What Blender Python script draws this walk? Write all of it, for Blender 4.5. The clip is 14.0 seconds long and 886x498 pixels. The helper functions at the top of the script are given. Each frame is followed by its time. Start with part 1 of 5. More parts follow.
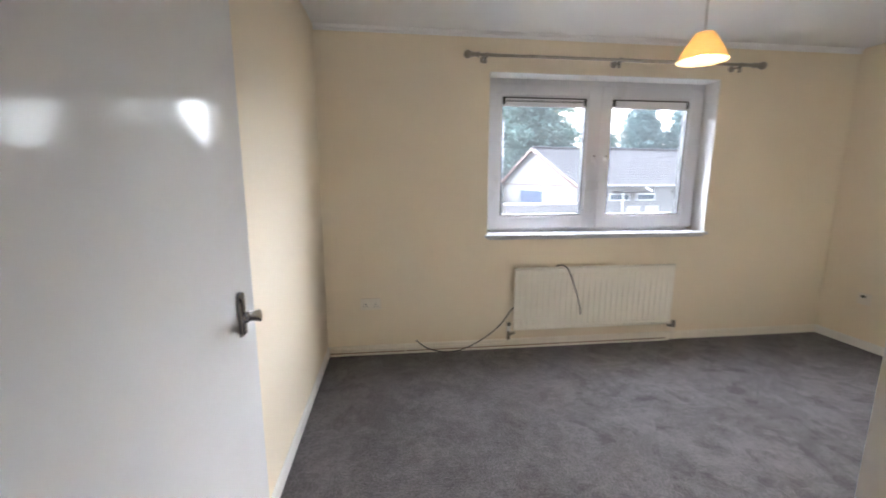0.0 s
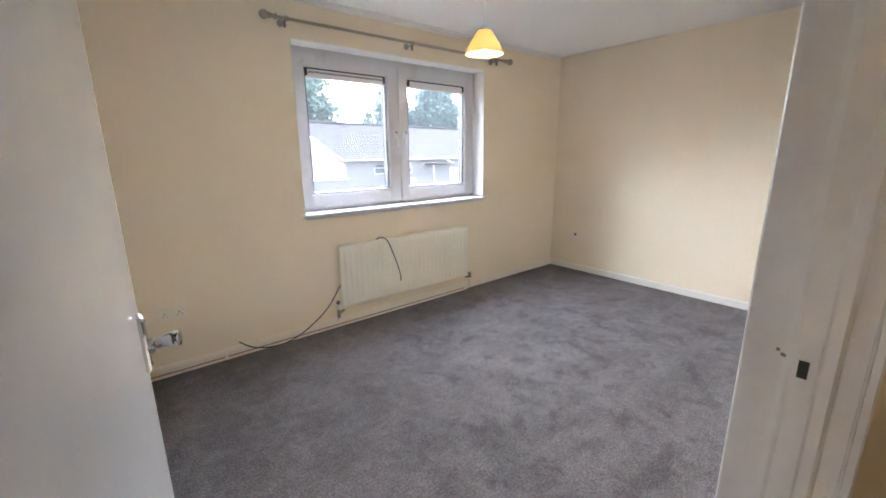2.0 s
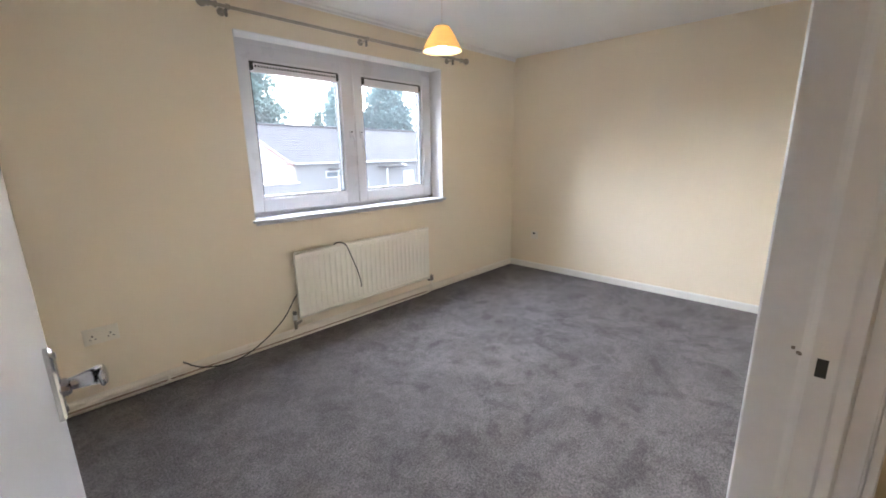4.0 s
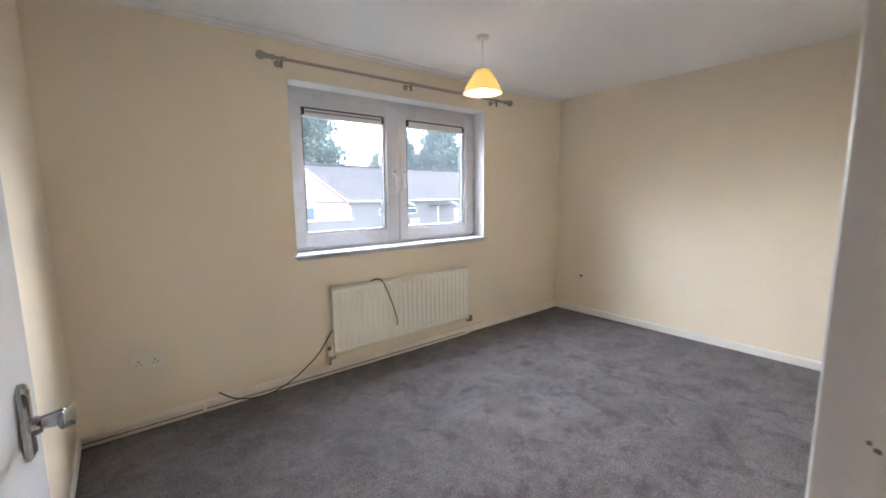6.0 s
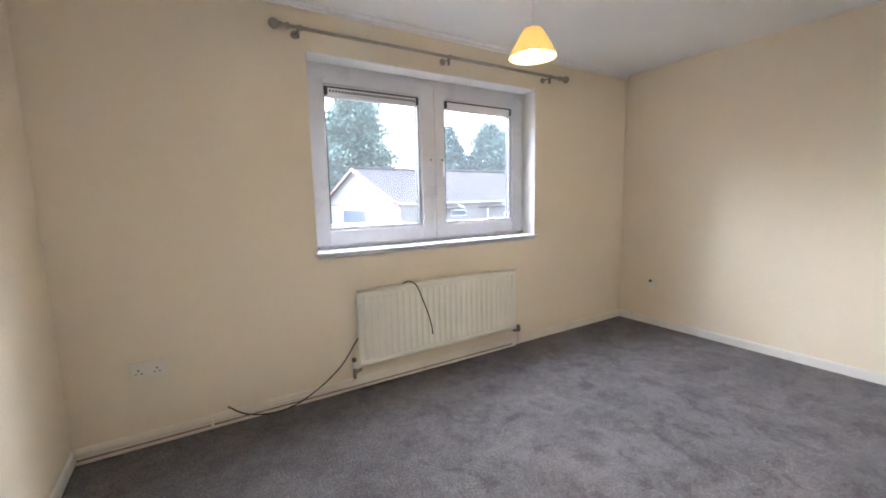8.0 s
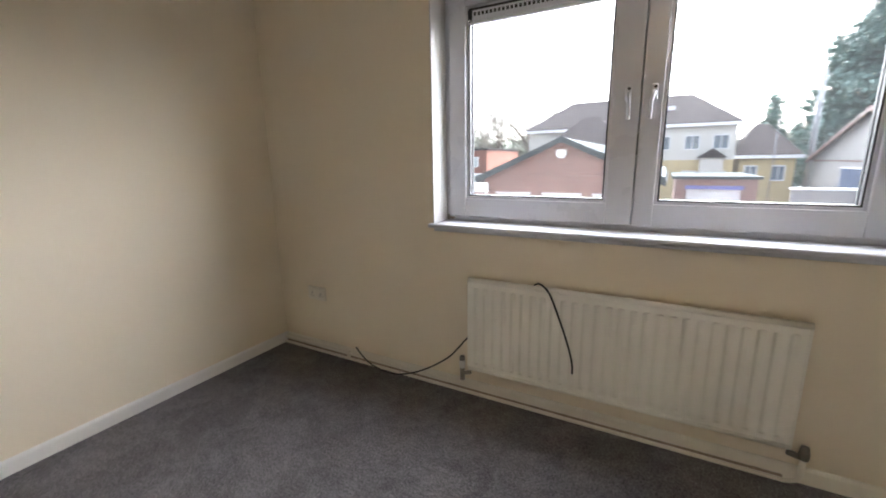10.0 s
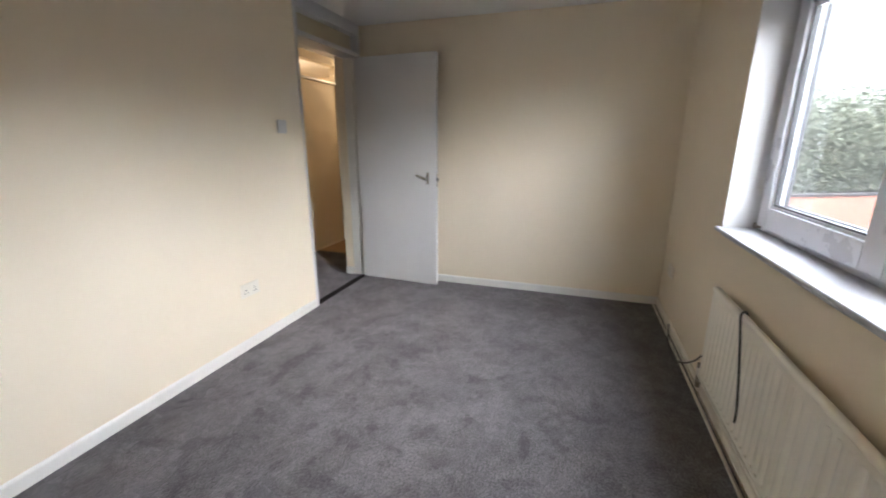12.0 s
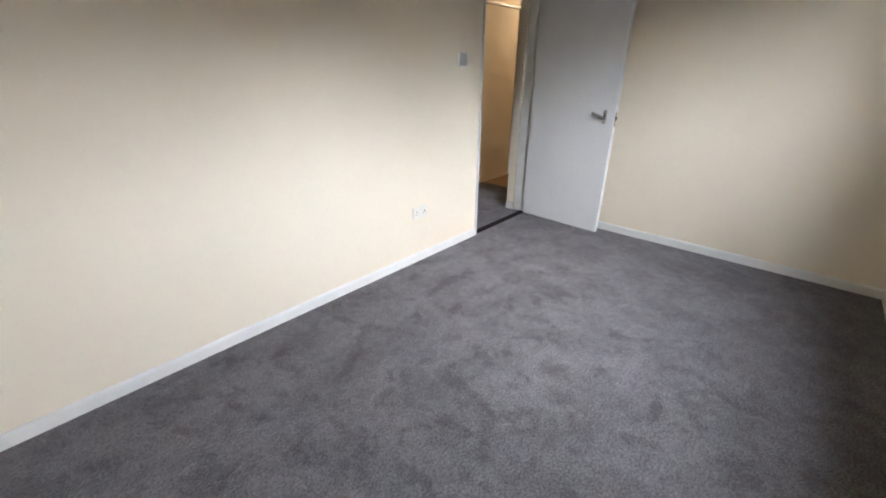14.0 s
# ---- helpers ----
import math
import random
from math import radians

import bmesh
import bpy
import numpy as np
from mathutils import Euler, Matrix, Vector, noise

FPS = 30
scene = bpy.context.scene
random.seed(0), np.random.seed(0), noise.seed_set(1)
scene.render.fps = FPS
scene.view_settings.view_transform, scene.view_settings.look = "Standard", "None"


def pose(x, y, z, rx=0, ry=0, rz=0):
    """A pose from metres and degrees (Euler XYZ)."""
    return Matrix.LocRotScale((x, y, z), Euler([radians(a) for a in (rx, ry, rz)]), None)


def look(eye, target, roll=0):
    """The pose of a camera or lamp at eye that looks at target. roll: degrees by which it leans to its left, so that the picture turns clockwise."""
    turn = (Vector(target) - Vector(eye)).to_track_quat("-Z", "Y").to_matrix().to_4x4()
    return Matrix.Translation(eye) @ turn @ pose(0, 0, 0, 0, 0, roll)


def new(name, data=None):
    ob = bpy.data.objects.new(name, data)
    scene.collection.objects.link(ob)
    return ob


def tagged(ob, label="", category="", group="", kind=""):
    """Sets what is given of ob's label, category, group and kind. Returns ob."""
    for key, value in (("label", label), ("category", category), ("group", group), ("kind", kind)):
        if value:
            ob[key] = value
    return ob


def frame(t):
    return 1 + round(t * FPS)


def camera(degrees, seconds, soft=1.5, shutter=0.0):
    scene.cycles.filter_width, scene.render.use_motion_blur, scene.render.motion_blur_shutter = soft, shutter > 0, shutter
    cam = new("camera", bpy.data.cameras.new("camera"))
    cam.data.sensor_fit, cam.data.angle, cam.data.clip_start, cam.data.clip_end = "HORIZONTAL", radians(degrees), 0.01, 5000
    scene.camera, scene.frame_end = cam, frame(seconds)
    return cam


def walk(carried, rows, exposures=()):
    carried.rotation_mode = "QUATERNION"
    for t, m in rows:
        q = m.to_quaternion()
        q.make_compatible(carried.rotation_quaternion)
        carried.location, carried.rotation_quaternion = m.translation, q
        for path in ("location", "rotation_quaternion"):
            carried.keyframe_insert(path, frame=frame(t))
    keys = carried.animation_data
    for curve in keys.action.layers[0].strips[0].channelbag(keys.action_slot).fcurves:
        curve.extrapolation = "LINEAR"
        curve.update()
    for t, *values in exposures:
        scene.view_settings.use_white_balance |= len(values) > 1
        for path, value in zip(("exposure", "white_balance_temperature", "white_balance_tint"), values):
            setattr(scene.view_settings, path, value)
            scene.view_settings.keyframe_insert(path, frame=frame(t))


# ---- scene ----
cam = camera(95.4, 14.0, 1.8, 0.25)
PATH = [
    (0, (0.478, -0.265, 1.279), (0.720, 1.691, 0.935), 0.1),
    (0.5, (0.325, -0.224, 1.279), (1.132, 1.561, 0.874), -0.2),
    (1, (0.212, -0.260, 1.275), (1.230, 1.402, 0.830), -0.4),
    (1.5, (0.152, -0.220, 1.285), (1.283, 1.363, 0.823), -0.5),
    (2, (0.125, -0.155, 1.285), (1.361, 1.348, 0.821), -0.6),
    (2.5, (0.119, -0.106, 1.271), (1.445, 1.317, 0.805), -0.8),
    (3, (0.116, -0.089, 1.266), (1.501, 1.276, 0.798), -0.9),
    (3.2, (0.118, -0.089, 1.264), (1.513, 1.265, 0.797), -1.0),
    (5.3, (0.220, 0.015, 1.270), (1.581, 1.438, 0.923), -0.3),
    (5.5, (0.231, 0.013, 1.266), (1.546, 1.490, 0.967), -0.6),
    (6, (0.251, -0.073, 1.266), (1.493, 1.471, 0.998), -0.6),
    (6.5, (0.227, -0.198, 1.264), (1.460, 1.354, 0.993), -0.5),
    (7, (0.256, -0.201, 1.263), (1.464, 1.369, 0.987), -0.4),
    (7.2, (0.311, -0.153, 1.243), (1.497, 1.435, 0.973), -0.5),
    (9.3, (1.354, 0.721, 1.159), (1.396, 2.692, 0.825), -1.3),
    (9.5, (1.573, 0.745, 1.192), (1.321, 2.689, 0.794), -1.3),
    (10, (2.157, 0.853, 1.181), (1.220, 2.568, 0.753), -0.9),
    (10.5, (2.615, 1.102, 1.220), (1.165, 2.395, 0.741), -0.6),
    (11, (2.992, 1.396, 1.229), (1.201, 2.139, 0.741), -0.3),
    (11.5, (3.261, 1.614, 1.248), (1.327, 1.738, 0.750), -0.1),
    (12, (3.446, 1.889, 1.276), (1.608, 1.288, 0.764), 0.1),
    (12.5, (3.558, 1.981, 1.291), (1.960, 0.909, 0.746), 0.4),
    (13, (3.631, 1.980, 1.279), (2.235, 0.754, 0.540), 0.5),
    (13.5, (3.621, 1.984, 1.254), (2.346, 0.672, 0.447), 0.0),
    (14, (3.497, 1.940, 1.326), (2.134, 0.730, 0.504), 0.4),
]
walk(cam, [(t, look(eye, target, roll)) for t, eye, target, roll in PATH],
     exposures=[(0.0, 4.89, 6060, 14), (2.0, 5.13, 5980, 14), (3.2, 5.11, 5980, 14), (5.4, 4.92, 5980, 14), (6.1, 4.94, 5980, 14), (6.6, 5.05, 5960, 14), (7.2, 5.05, 5980, 14), (9.3, 4.52, 6250, 15), (9.6, 4.29, 6330, 15), (10.2, 4.13, 6380, 14), (11.0, 4.12, 6600, 15), (11.6, 4.05, 6330, 14), (12.5, 4.45, 6020, 14), (13.2, 4.43, 6000, 13), (14.0, 4.43, 5850, 13)])

# ---- world, sun and exposure ----
world = bpy.data.worlds.new("overcast_sky")
world.use_nodes = True
scene.world = world
wn = world.node_tree
sky = wn.nodes.new("ShaderNodeTexSky")
sky.sky_type, sky.sun_disc = "NISHITA", False
sky.sun_elevation, sky.sun_rotation = radians(35), radians(19)
sky.air_density, sky.dust_density, sky.ozone_density = 1.0, 2.5, 1.0
soft_sky = wn.nodes.new("ShaderNodeHueSaturation")
soft_sky.inputs["Saturation"].default_value = 0.38
wn.links.new(sky.outputs[0], soft_sky.inputs["Color"])
wn.links.new(soft_sky.outputs[0], wn.nodes["Background"].inputs["Color"])
wn.nodes["Background"].inputs["Strength"].default_value = 0.05

sun = new("sun", bpy.data.lights.new("sun", "SUN"))
sun.data.energy, sun.data.angle, sun.data.color = 3.9, radians(148), (0.96, 0.98, 1.0)
sun.matrix_world = look((22, 60, 18), (2, 2, 0))


# ---- builders ----
def thing(name, base=(0, 0, 0), label="", category="", group="", kind=""):
    ob = new(name)
    ob.empty_display_size = 0.1
    ob.location = base
    return tagged(ob, label, category, group, kind)


def link_mesh(name, bm, material, smooth=False):
    me = bpy.data.meshes.new(name)
    bm.to_mesh(me)
    bm.free()
    me.materials.append(material)
    if smooth:
        for p in me.polygons:
            p.use_smooth = True
    return me


def part(name, bm, material, parent, label="", smooth=False):
    """Links a bmesh, modelled in world metres, as one mesh under a thing or a part."""
    root = parent
    while root.parent:
        root = root.parent
    bmesh.ops.translate(bm, verts=bm.verts, vec=-Vector(root.location))
    ob = new(name, link_mesh(name, bm, material, smooth))
    ob.parent = parent
    return tagged(ob, label)


def single(name, bm, material, label="", category="", group="", kind="", smooth=False):
    """A thing or a piece of the setting that is one mesh, modelled in world metres."""
    return tagged(new(name, link_mesh(name, bm, material, smooth)), label, category, group, kind)


def box(x0, x1, y0, y1, z0, z1, bevel=0.0, bm=None, segments=2):
    out = bm or bmesh.new()
    made = bmesh.ops.create_cube(out, size=1.0)["verts"]
    m = Matrix.LocRotScale(((x0 + x1) / 2, (y0 + y1) / 2, (z0 + z1) / 2), None, (x1 - x0, y1 - y0, z1 - z0))
    bmesh.ops.transform(out, matrix=m, verts=made)
    if bevel:
        edges = list({e for v in made for e in v.link_edges})
        bmesh.ops.bevel(out, geom=edges, offset=bevel, segments=segments, affect="EDGES", profile=0.5)
    return out


def tube(points, radius, bm=None, sides=10, caps=True):
    """A round tube along points; radius is one number or one for each point."""
    out = bm or bmesh.new()
    pts = [Vector(p) for p in points]
    radii = radius if isinstance(radius, (list, tuple)) else [radius] * len(pts)
    rings, side = [], None
    for i, p in enumerate(pts):
        way = (pts[min(i + 1, len(pts) - 1)] - pts[max(i - 1, 0)]).normalized()
        if side is None:
            side = way.orthogonal().normalized()
        side = (side - way * side.dot(way)).normalized()
        up = way.cross(side)
        rings.append([out.verts.new(p + (side * math.cos(a) + up * math.sin(a)) * radii[i])
                      for a in (2 * math.pi * k / sides for k in range(sides))])
    for a, b in zip(rings, rings[1:]):
        for k in range(sides):
            out.faces.new((a[k], a[(k + 1) % sides], b[(k + 1) % sides], b[k]))
    if caps:
        out.faces.new(rings[0][::-1])
        out.faces.new(rings[-1])
    return out


def curve_points(points, steps=8):
    """A smooth line (Catmull-Rom) through the given points."""
    p = [Vector(q) for q in points]
    p = [p[0] * 2 - p[1]] + p + [p[-1] * 2 - p[-2]]
    out = []
    for i in range(1, len(p) - 2):
        for k in range(steps):
            t = k / steps
            a, b, c, d = p[i - 1], p[i], p[i + 1], p[i + 2]
            out.append(0.5 * ((2 * b) + (c - a) * t + (2 * a - 5 * b + 4 * c - d) * t * t + (3 * b - a - 3 * c + d) * t ** 3))
    return out + [p[-2]]


def lathe(profile, centre, bm=None, sides=32, axis="z"):
    """Turns (radius, height) pairs round an axis through centre."""
    out = bm or bmesh.new()
    c, rings = Vector(centre), []
    for r, h in profile:
        ring = []
        for k in range(sides):
            a = 2 * math.pi * k / sides
            u, v = max(r, 1e-4) * math.cos(a), max(r, 1e-4) * math.sin(a)
            ring.append(out.verts.new(c + Vector({"z": (u, v, h), "x": (h, u, v), "y": (u, h, v)}[axis])))
        rings.append(ring)
    for a, b in zip(rings, rings[1:]):
        for k in range(sides):
            out.faces.new((a[k], a[(k + 1) % sides], b[(k + 1) % sides], b[k]))
    bmesh.ops.recalc_face_normals(out, faces=out.faces)
    return out


def extrude_profile(profile, place, bm=None):
    """Sweeps a closed 2D outline between two ends; place(u, v, end) gives the point."""
    out = bm or bmesh.new()
    a = [out.verts.new(place(u, v, 0)) for u, v in profile]
    b = [out.verts.new(place(u, v, 1)) for u, v in profile]
    n = len(profile)
    for k in range(n):
        out.faces.new((a[k], a[(k + 1) % n], b[(k + 1) % n], b[k]))
    out.faces.new(a[::-1])
    out.faces.new(b)
    bmesh.ops.recalc_face_normals(out, faces=out.faces)
    return out


def wall_mesh(along, a0, a1, d0, d1, z0, z1, holes=()):
    """A thick wall along x or y with real openings (a0, a1, z0, z1)."""
    cuts_a = sorted({a0, a1, *(h[0] for h in holes), *(h[1] for h in holes)})
    cuts_z = sorted({z0, z1, *(h[2] for h in holes), *(h[3] for h in holes)})
    bm, seen = bmesh.new(), {}

    def vert(a, d, z):
        key = (round(a, 5), round(d, 5), round(z, 5))
        if key not in seen:
            seen[key] = bm.verts.new((a, d, z) if along == "x" else (d, a, z))
        return seen[key]

    def solid(i, k):
        if not (0 <= i < len(cuts_a) - 1 and 0 <= k < len(cuts_z) - 1):
            return False
        a, z = (cuts_a[i] + cuts_a[i + 1]) / 2, (cuts_z[k] + cuts_z[k + 1]) / 2
        return not any(h[0] < a < h[1] and h[2] < z < h[3] for h in holes)

    for i in range(len(cuts_a) - 1):
        for k in range(len(cuts_z) - 1):
            if not solid(i, k):
                continue
            l, r, b, t = cuts_a[i], cuts_a[i + 1], cuts_z[k], cuts_z[k + 1]
            quads = [((l, d0, b), (r, d0, b), (r, d0, t), (l, d0, t)), ((l, d1, b), (l, d1, t), (r, d1, t), (r, d1, b))]
            if not solid(i - 1, k):
                quads.append(((l, d0, b), (l, d0, t), (l, d1, t), (l, d1, b)))
            if not solid(i + 1, k):
                quads.append(((r, d0, b), (r, d1, b), (r, d1, t), (r, d0, t)))
            if not solid(i, k - 1):
                quads.append(((l, d0, b), (l, d1, b), (r, d1, b), (r, d0, b)))
            if not solid(i, k + 1):
                quads.append(((l, d0, t), (r, d0, t), (r, d1, t), (l, d1, t)))
            for q in quads:
                bm.faces.new([vert(*c) for c in q])
    bmesh.ops.recalc_face_normals(bm, faces=bm.faces)
    return bm


# ---- materials ----
def principled(name):
    m = bpy.data.materials.new(name)
    m.use_nodes = True
    return m, m.node_tree, m.node_tree.nodes["Principled BSDF"]


def surface(name, colour, rough=0.6, metal=0.0, vary=0.08, scale=2.5, fine=90.0, bump=0.08, depth=0.002,
            tint=None, coat=0.0, sheen=0.0, specular=0.5, per_object=0.0):
    """A plain surface with variation at two scales and a fine relief."""
    m, tree, b = principled(name)
    n, l = tree.nodes.new, tree.links.new
    where = n("ShaderNodeTexCoord").outputs["Object"]
    big, small = n("ShaderNodeTexNoise"), n("ShaderNodeTexNoise")
    for node, s, d in ((big, scale, 4), (small, fine, 3)):
        node.inputs["Scale"].default_value, node.inputs["Detail"].default_value = s, d
        l(where, node.inputs["Vector"])
    sum_ = n("ShaderNodeMath")
    sum_.operation = "MULTIPLY_ADD"
    l(small.outputs["Fac"], sum_.inputs[0])
    sum_.inputs[1].default_value = 0.4
    l(big.outputs["Fac"], sum_.inputs[2])
    spread = n("ShaderNodeMapRange")
    spread.inputs["From Min"].default_value, spread.inputs["From Max"].default_value = 0.4, 1.0
    l(sum_.outputs[0], spread.inputs["Value"])
    mix = n("ShaderNodeMix")
    mix.data_type = "RGBA"
    other = tint or colour
    mix.inputs["A"].default_value = (*[c * (1 - vary) for c in colour], 1)
    mix.inputs["B"].default_value = (*[min(1.0, c * (1 + vary)) for c in other], 1)
    l(spread.outputs[0], mix.inputs["Factor"])
    out = mix.outputs["Result"]
    if per_object:
        info, hsv, ran = n("ShaderNodeObjectInfo"), n("ShaderNodeHueSaturation"), n("ShaderNodeMapRange")
        l(info.outputs["Random"], ran.inputs["Value"])
        ran.inputs["To Min"].default_value, ran.inputs["To Max"].default_value = 1 - per_object, 1 + per_object
        l(ran.outputs[0], hsv.inputs["Value"])
        l(out, hsv.inputs["Color"])
        out = hsv.outputs[0]
    l(out, b.inputs["Base Color"])
    rr = n("ShaderNodeMapRange")
    rr.inputs["To Min"].default_value, rr.inputs["To Max"].default_value = max(0.02, rough * 0.88), min(1.0, rough * 1.12)
    l(big.outputs["Fac"], rr.inputs["Value"])
    l(rr.outputs[0], b.inputs["Roughness"])
    b.inputs["Metallic"].default_value = metal
    b.inputs["Coat Weight"].default_value = coat
    b.inputs["Coat Roughness"].default_value = 0.05
    b.inputs["Sheen Weight"].default_value = sheen
    b.inputs["Specular IOR Level"].default_value = specular
    if bump:
        bp = n("ShaderNodeBump")
        bp.inputs["Strength"].default_value, bp.inputs["Distance"].default_value = bump, depth
        l(small.outputs["Fac"], bp.inputs["Height"])
        l(bp.outputs[0], b.inputs["Normal"])
    return m


def carpet_material(name):
    """Cut-pile carpet: grain of the tufts and brushed patches of nap."""
    m, tree, b = principled(name)
    n, l = tree.nodes.new, tree.links.new
    where = n("ShaderNodeTexCoord").outputs["Object"]

    def noise_node(scale, detail, distort=0.0, rough=0.6):
        q = n("ShaderNodeTexNoise")
        q.inputs["Scale"].default_value, q.inputs["Detail"].default_value = scale, detail
        q.inputs["Distortion"].default_value, q.inputs["Roughness"].default_value = distort, rough
        l(where, q.inputs["Vector"])
        return q.outputs["Fac"]

    def ramp(value, lo, hi, a, c):
        q = n("ShaderNodeMapRange")
        q.interpolation_type = "SMOOTHSTEP"
        for key, v in (("From Min", lo), ("From Max", hi), ("To Min", a), ("To Max", c)):
            q.inputs[key].default_value = v
        l(value, q.inputs["Value"])
        return q.outputs[0]

    def times(a, c):
        q = n("ShaderNodeMath")
        q.operation = "MULTIPLY"
        l(a, q.inputs[0])
        l(c, q.inputs[1])
        return q.outputs[0]

    tuft, clump = noise_node(420, 2), noise_node(110, 3)
    value = times(ramp(noise_node(4.2, 5, 0.5, 0.62), 0.38, 0.60, 0.87, 1.07), ramp(noise_node(1.1, 2), 0.3, 0.7, 0.93, 1.08))
    # trodden, ruffled nap in the middle of the room
    away = n("ShaderNodeVectorMath")
    away.operation = "DISTANCE"
    l(where, away.inputs[0])
    away.inputs[1].default_value = (2.35, 0.95, 0.0)
    worn, keep = n("ShaderNodeMix"), ramp(away.outputs["Value"], 0.9, 2.0, 1.0, 0.15)
    worn.inputs["A"].default_value = 1.0
    l(keep, worn.inputs["Factor"])
    l(ramp(noise_node(6.5, 4, 0.4, 0.62), 0.38, 0.48, 0.80, 1.04), worn.inputs["B"])
    value = times(value, worn.outputs["Result"])
    value = times(value, ramp(noise_node(19, 3, 0.3), 0.36, 0.64, 0.90, 1.07))
    value = times(value, ramp(clump, 0.3, 0.7, 0.66, 1.36))
    value = times(value, ramp(tuft, 0.3, 0.7, 0.5, 1.55))
    mix = n("ShaderNodeMix")
    mix.data_type = "RGBA"
    mix.inputs["A"].default_value = (0, 0, 0, 1)
    mix.inputs["B"].default_value = (0.160, 0.149, 0.152, 1)
    mix.clamp_factor = False
    l(value, mix.inputs["Factor"])
    l(mix.outputs["Result"], b.inputs["Base Color"])
    b.inputs["Roughness"].default_value = 0.95
    b.inputs["Specular IOR Level"].default_value = 0.06
    b.inputs["Diffuse Roughness"].default_value = 1.0
    b.inputs["Sheen Weight"].default_value = 0.02
    b.inputs["Sheen Roughness"].default_value = 0.6
    bp = n("ShaderNodeBump")
    bp.inputs["Strength"].default_value, bp.inputs["Distance"].default_value = 0.7, 0.006
    l(tuft, bp.inputs["Height"])
    l(bp.outputs[0], b.inputs["Normal"])
    return m


def brick_material(name, one, two, mortar):
    m, tree, b = principled(name)
    n, l = tree.nodes.new, tree.links.new
    sep, add, com, br = n("ShaderNodeSeparateXYZ"), n("ShaderNodeMath"), n("ShaderNodeCombineXYZ"), n("ShaderNodeTexBrick")
    l(n("ShaderNodeTexCoord").outputs["Object"], sep.inputs[0])
    l(sep.outputs["X"], add.inputs[0])
    l(sep.outputs["Y"], add.inputs[1])
    l(add.outputs[0], com.inputs["X"])
    l(sep.outputs["Z"], com.inputs["Y"])
    l(com.outputs[0], br.inputs["Vector"])
    for key, v in (("Scale", 1.0), ("Mortar Size", 0.006), ("Brick Width", 0.225), ("Row Height", 0.075), ("Mortar Smooth", 0.2)):
        br.inputs[key].default_value = v
    for key, v in (("Color1", one), ("Color2", two), ("Mortar", mortar)):
        br.inputs[key].default_value = (*v, 1)
    no = n("ShaderNodeTexNoise")
    no.inputs["Scale"].default_value, no.inputs["Detail"].default_value = 0.7, 5
    hsv, ran = n("ShaderNodeHueSaturation"), n("ShaderNodeMapRange")
    ran.inputs["To Min"].default_value, ran.inputs["To Max"].default_value = 0.75, 1.25
    l(no.outputs["Fac"], ran.inputs["Value"])
    l(ran.outputs[0], hsv.inputs["Value"])
    l(br.outputs["Color"], hsv.inputs["Color"])
    l(hsv.outputs[0], b.inputs["Base Color"])
    bp = n("ShaderNodeBump")
    bp.invert = True
    bp.inputs["Strength"].default_value, bp.inputs["Distance"].default_value = 0.6, 0.006
    l(br.outputs["Fac"], bp.inputs["Height"])
    l(bp.outputs[0], b.inputs["Normal"])
    b.inputs["Roughness"].default_value = 0.9
    return m


def wood_material(name, light, dark):
    m, tree, b = principled(name)
    n, l = tree.nodes.new, tree.links.new
    mp, no, mix = n("ShaderNodeMapping"), n("ShaderNodeTexNoise"), n("ShaderNodeMix")
    mp.inputs["Scale"].default_value = (1.5, 22, 22)
    l(n("ShaderNodeTexCoord").outputs["Object"], mp.inputs[0])
    l(mp.outputs[0], no.inputs["Vector"])
    no.inputs["Scale"].default_value, no.inputs["Detail"].default_value = 2.0, 6
    mix.data_type = "RGBA"
    mix.inputs["A"].default_value, mix.inputs["B"].default_value = (*light, 1), (*dark, 1)
    l(no.outputs["Fac"], mix.inputs["Factor"])
    l(mix.outputs["Result"], b.inputs["Base Color"])
    b.inputs["Roughness"].default_value = 0.45
    return m


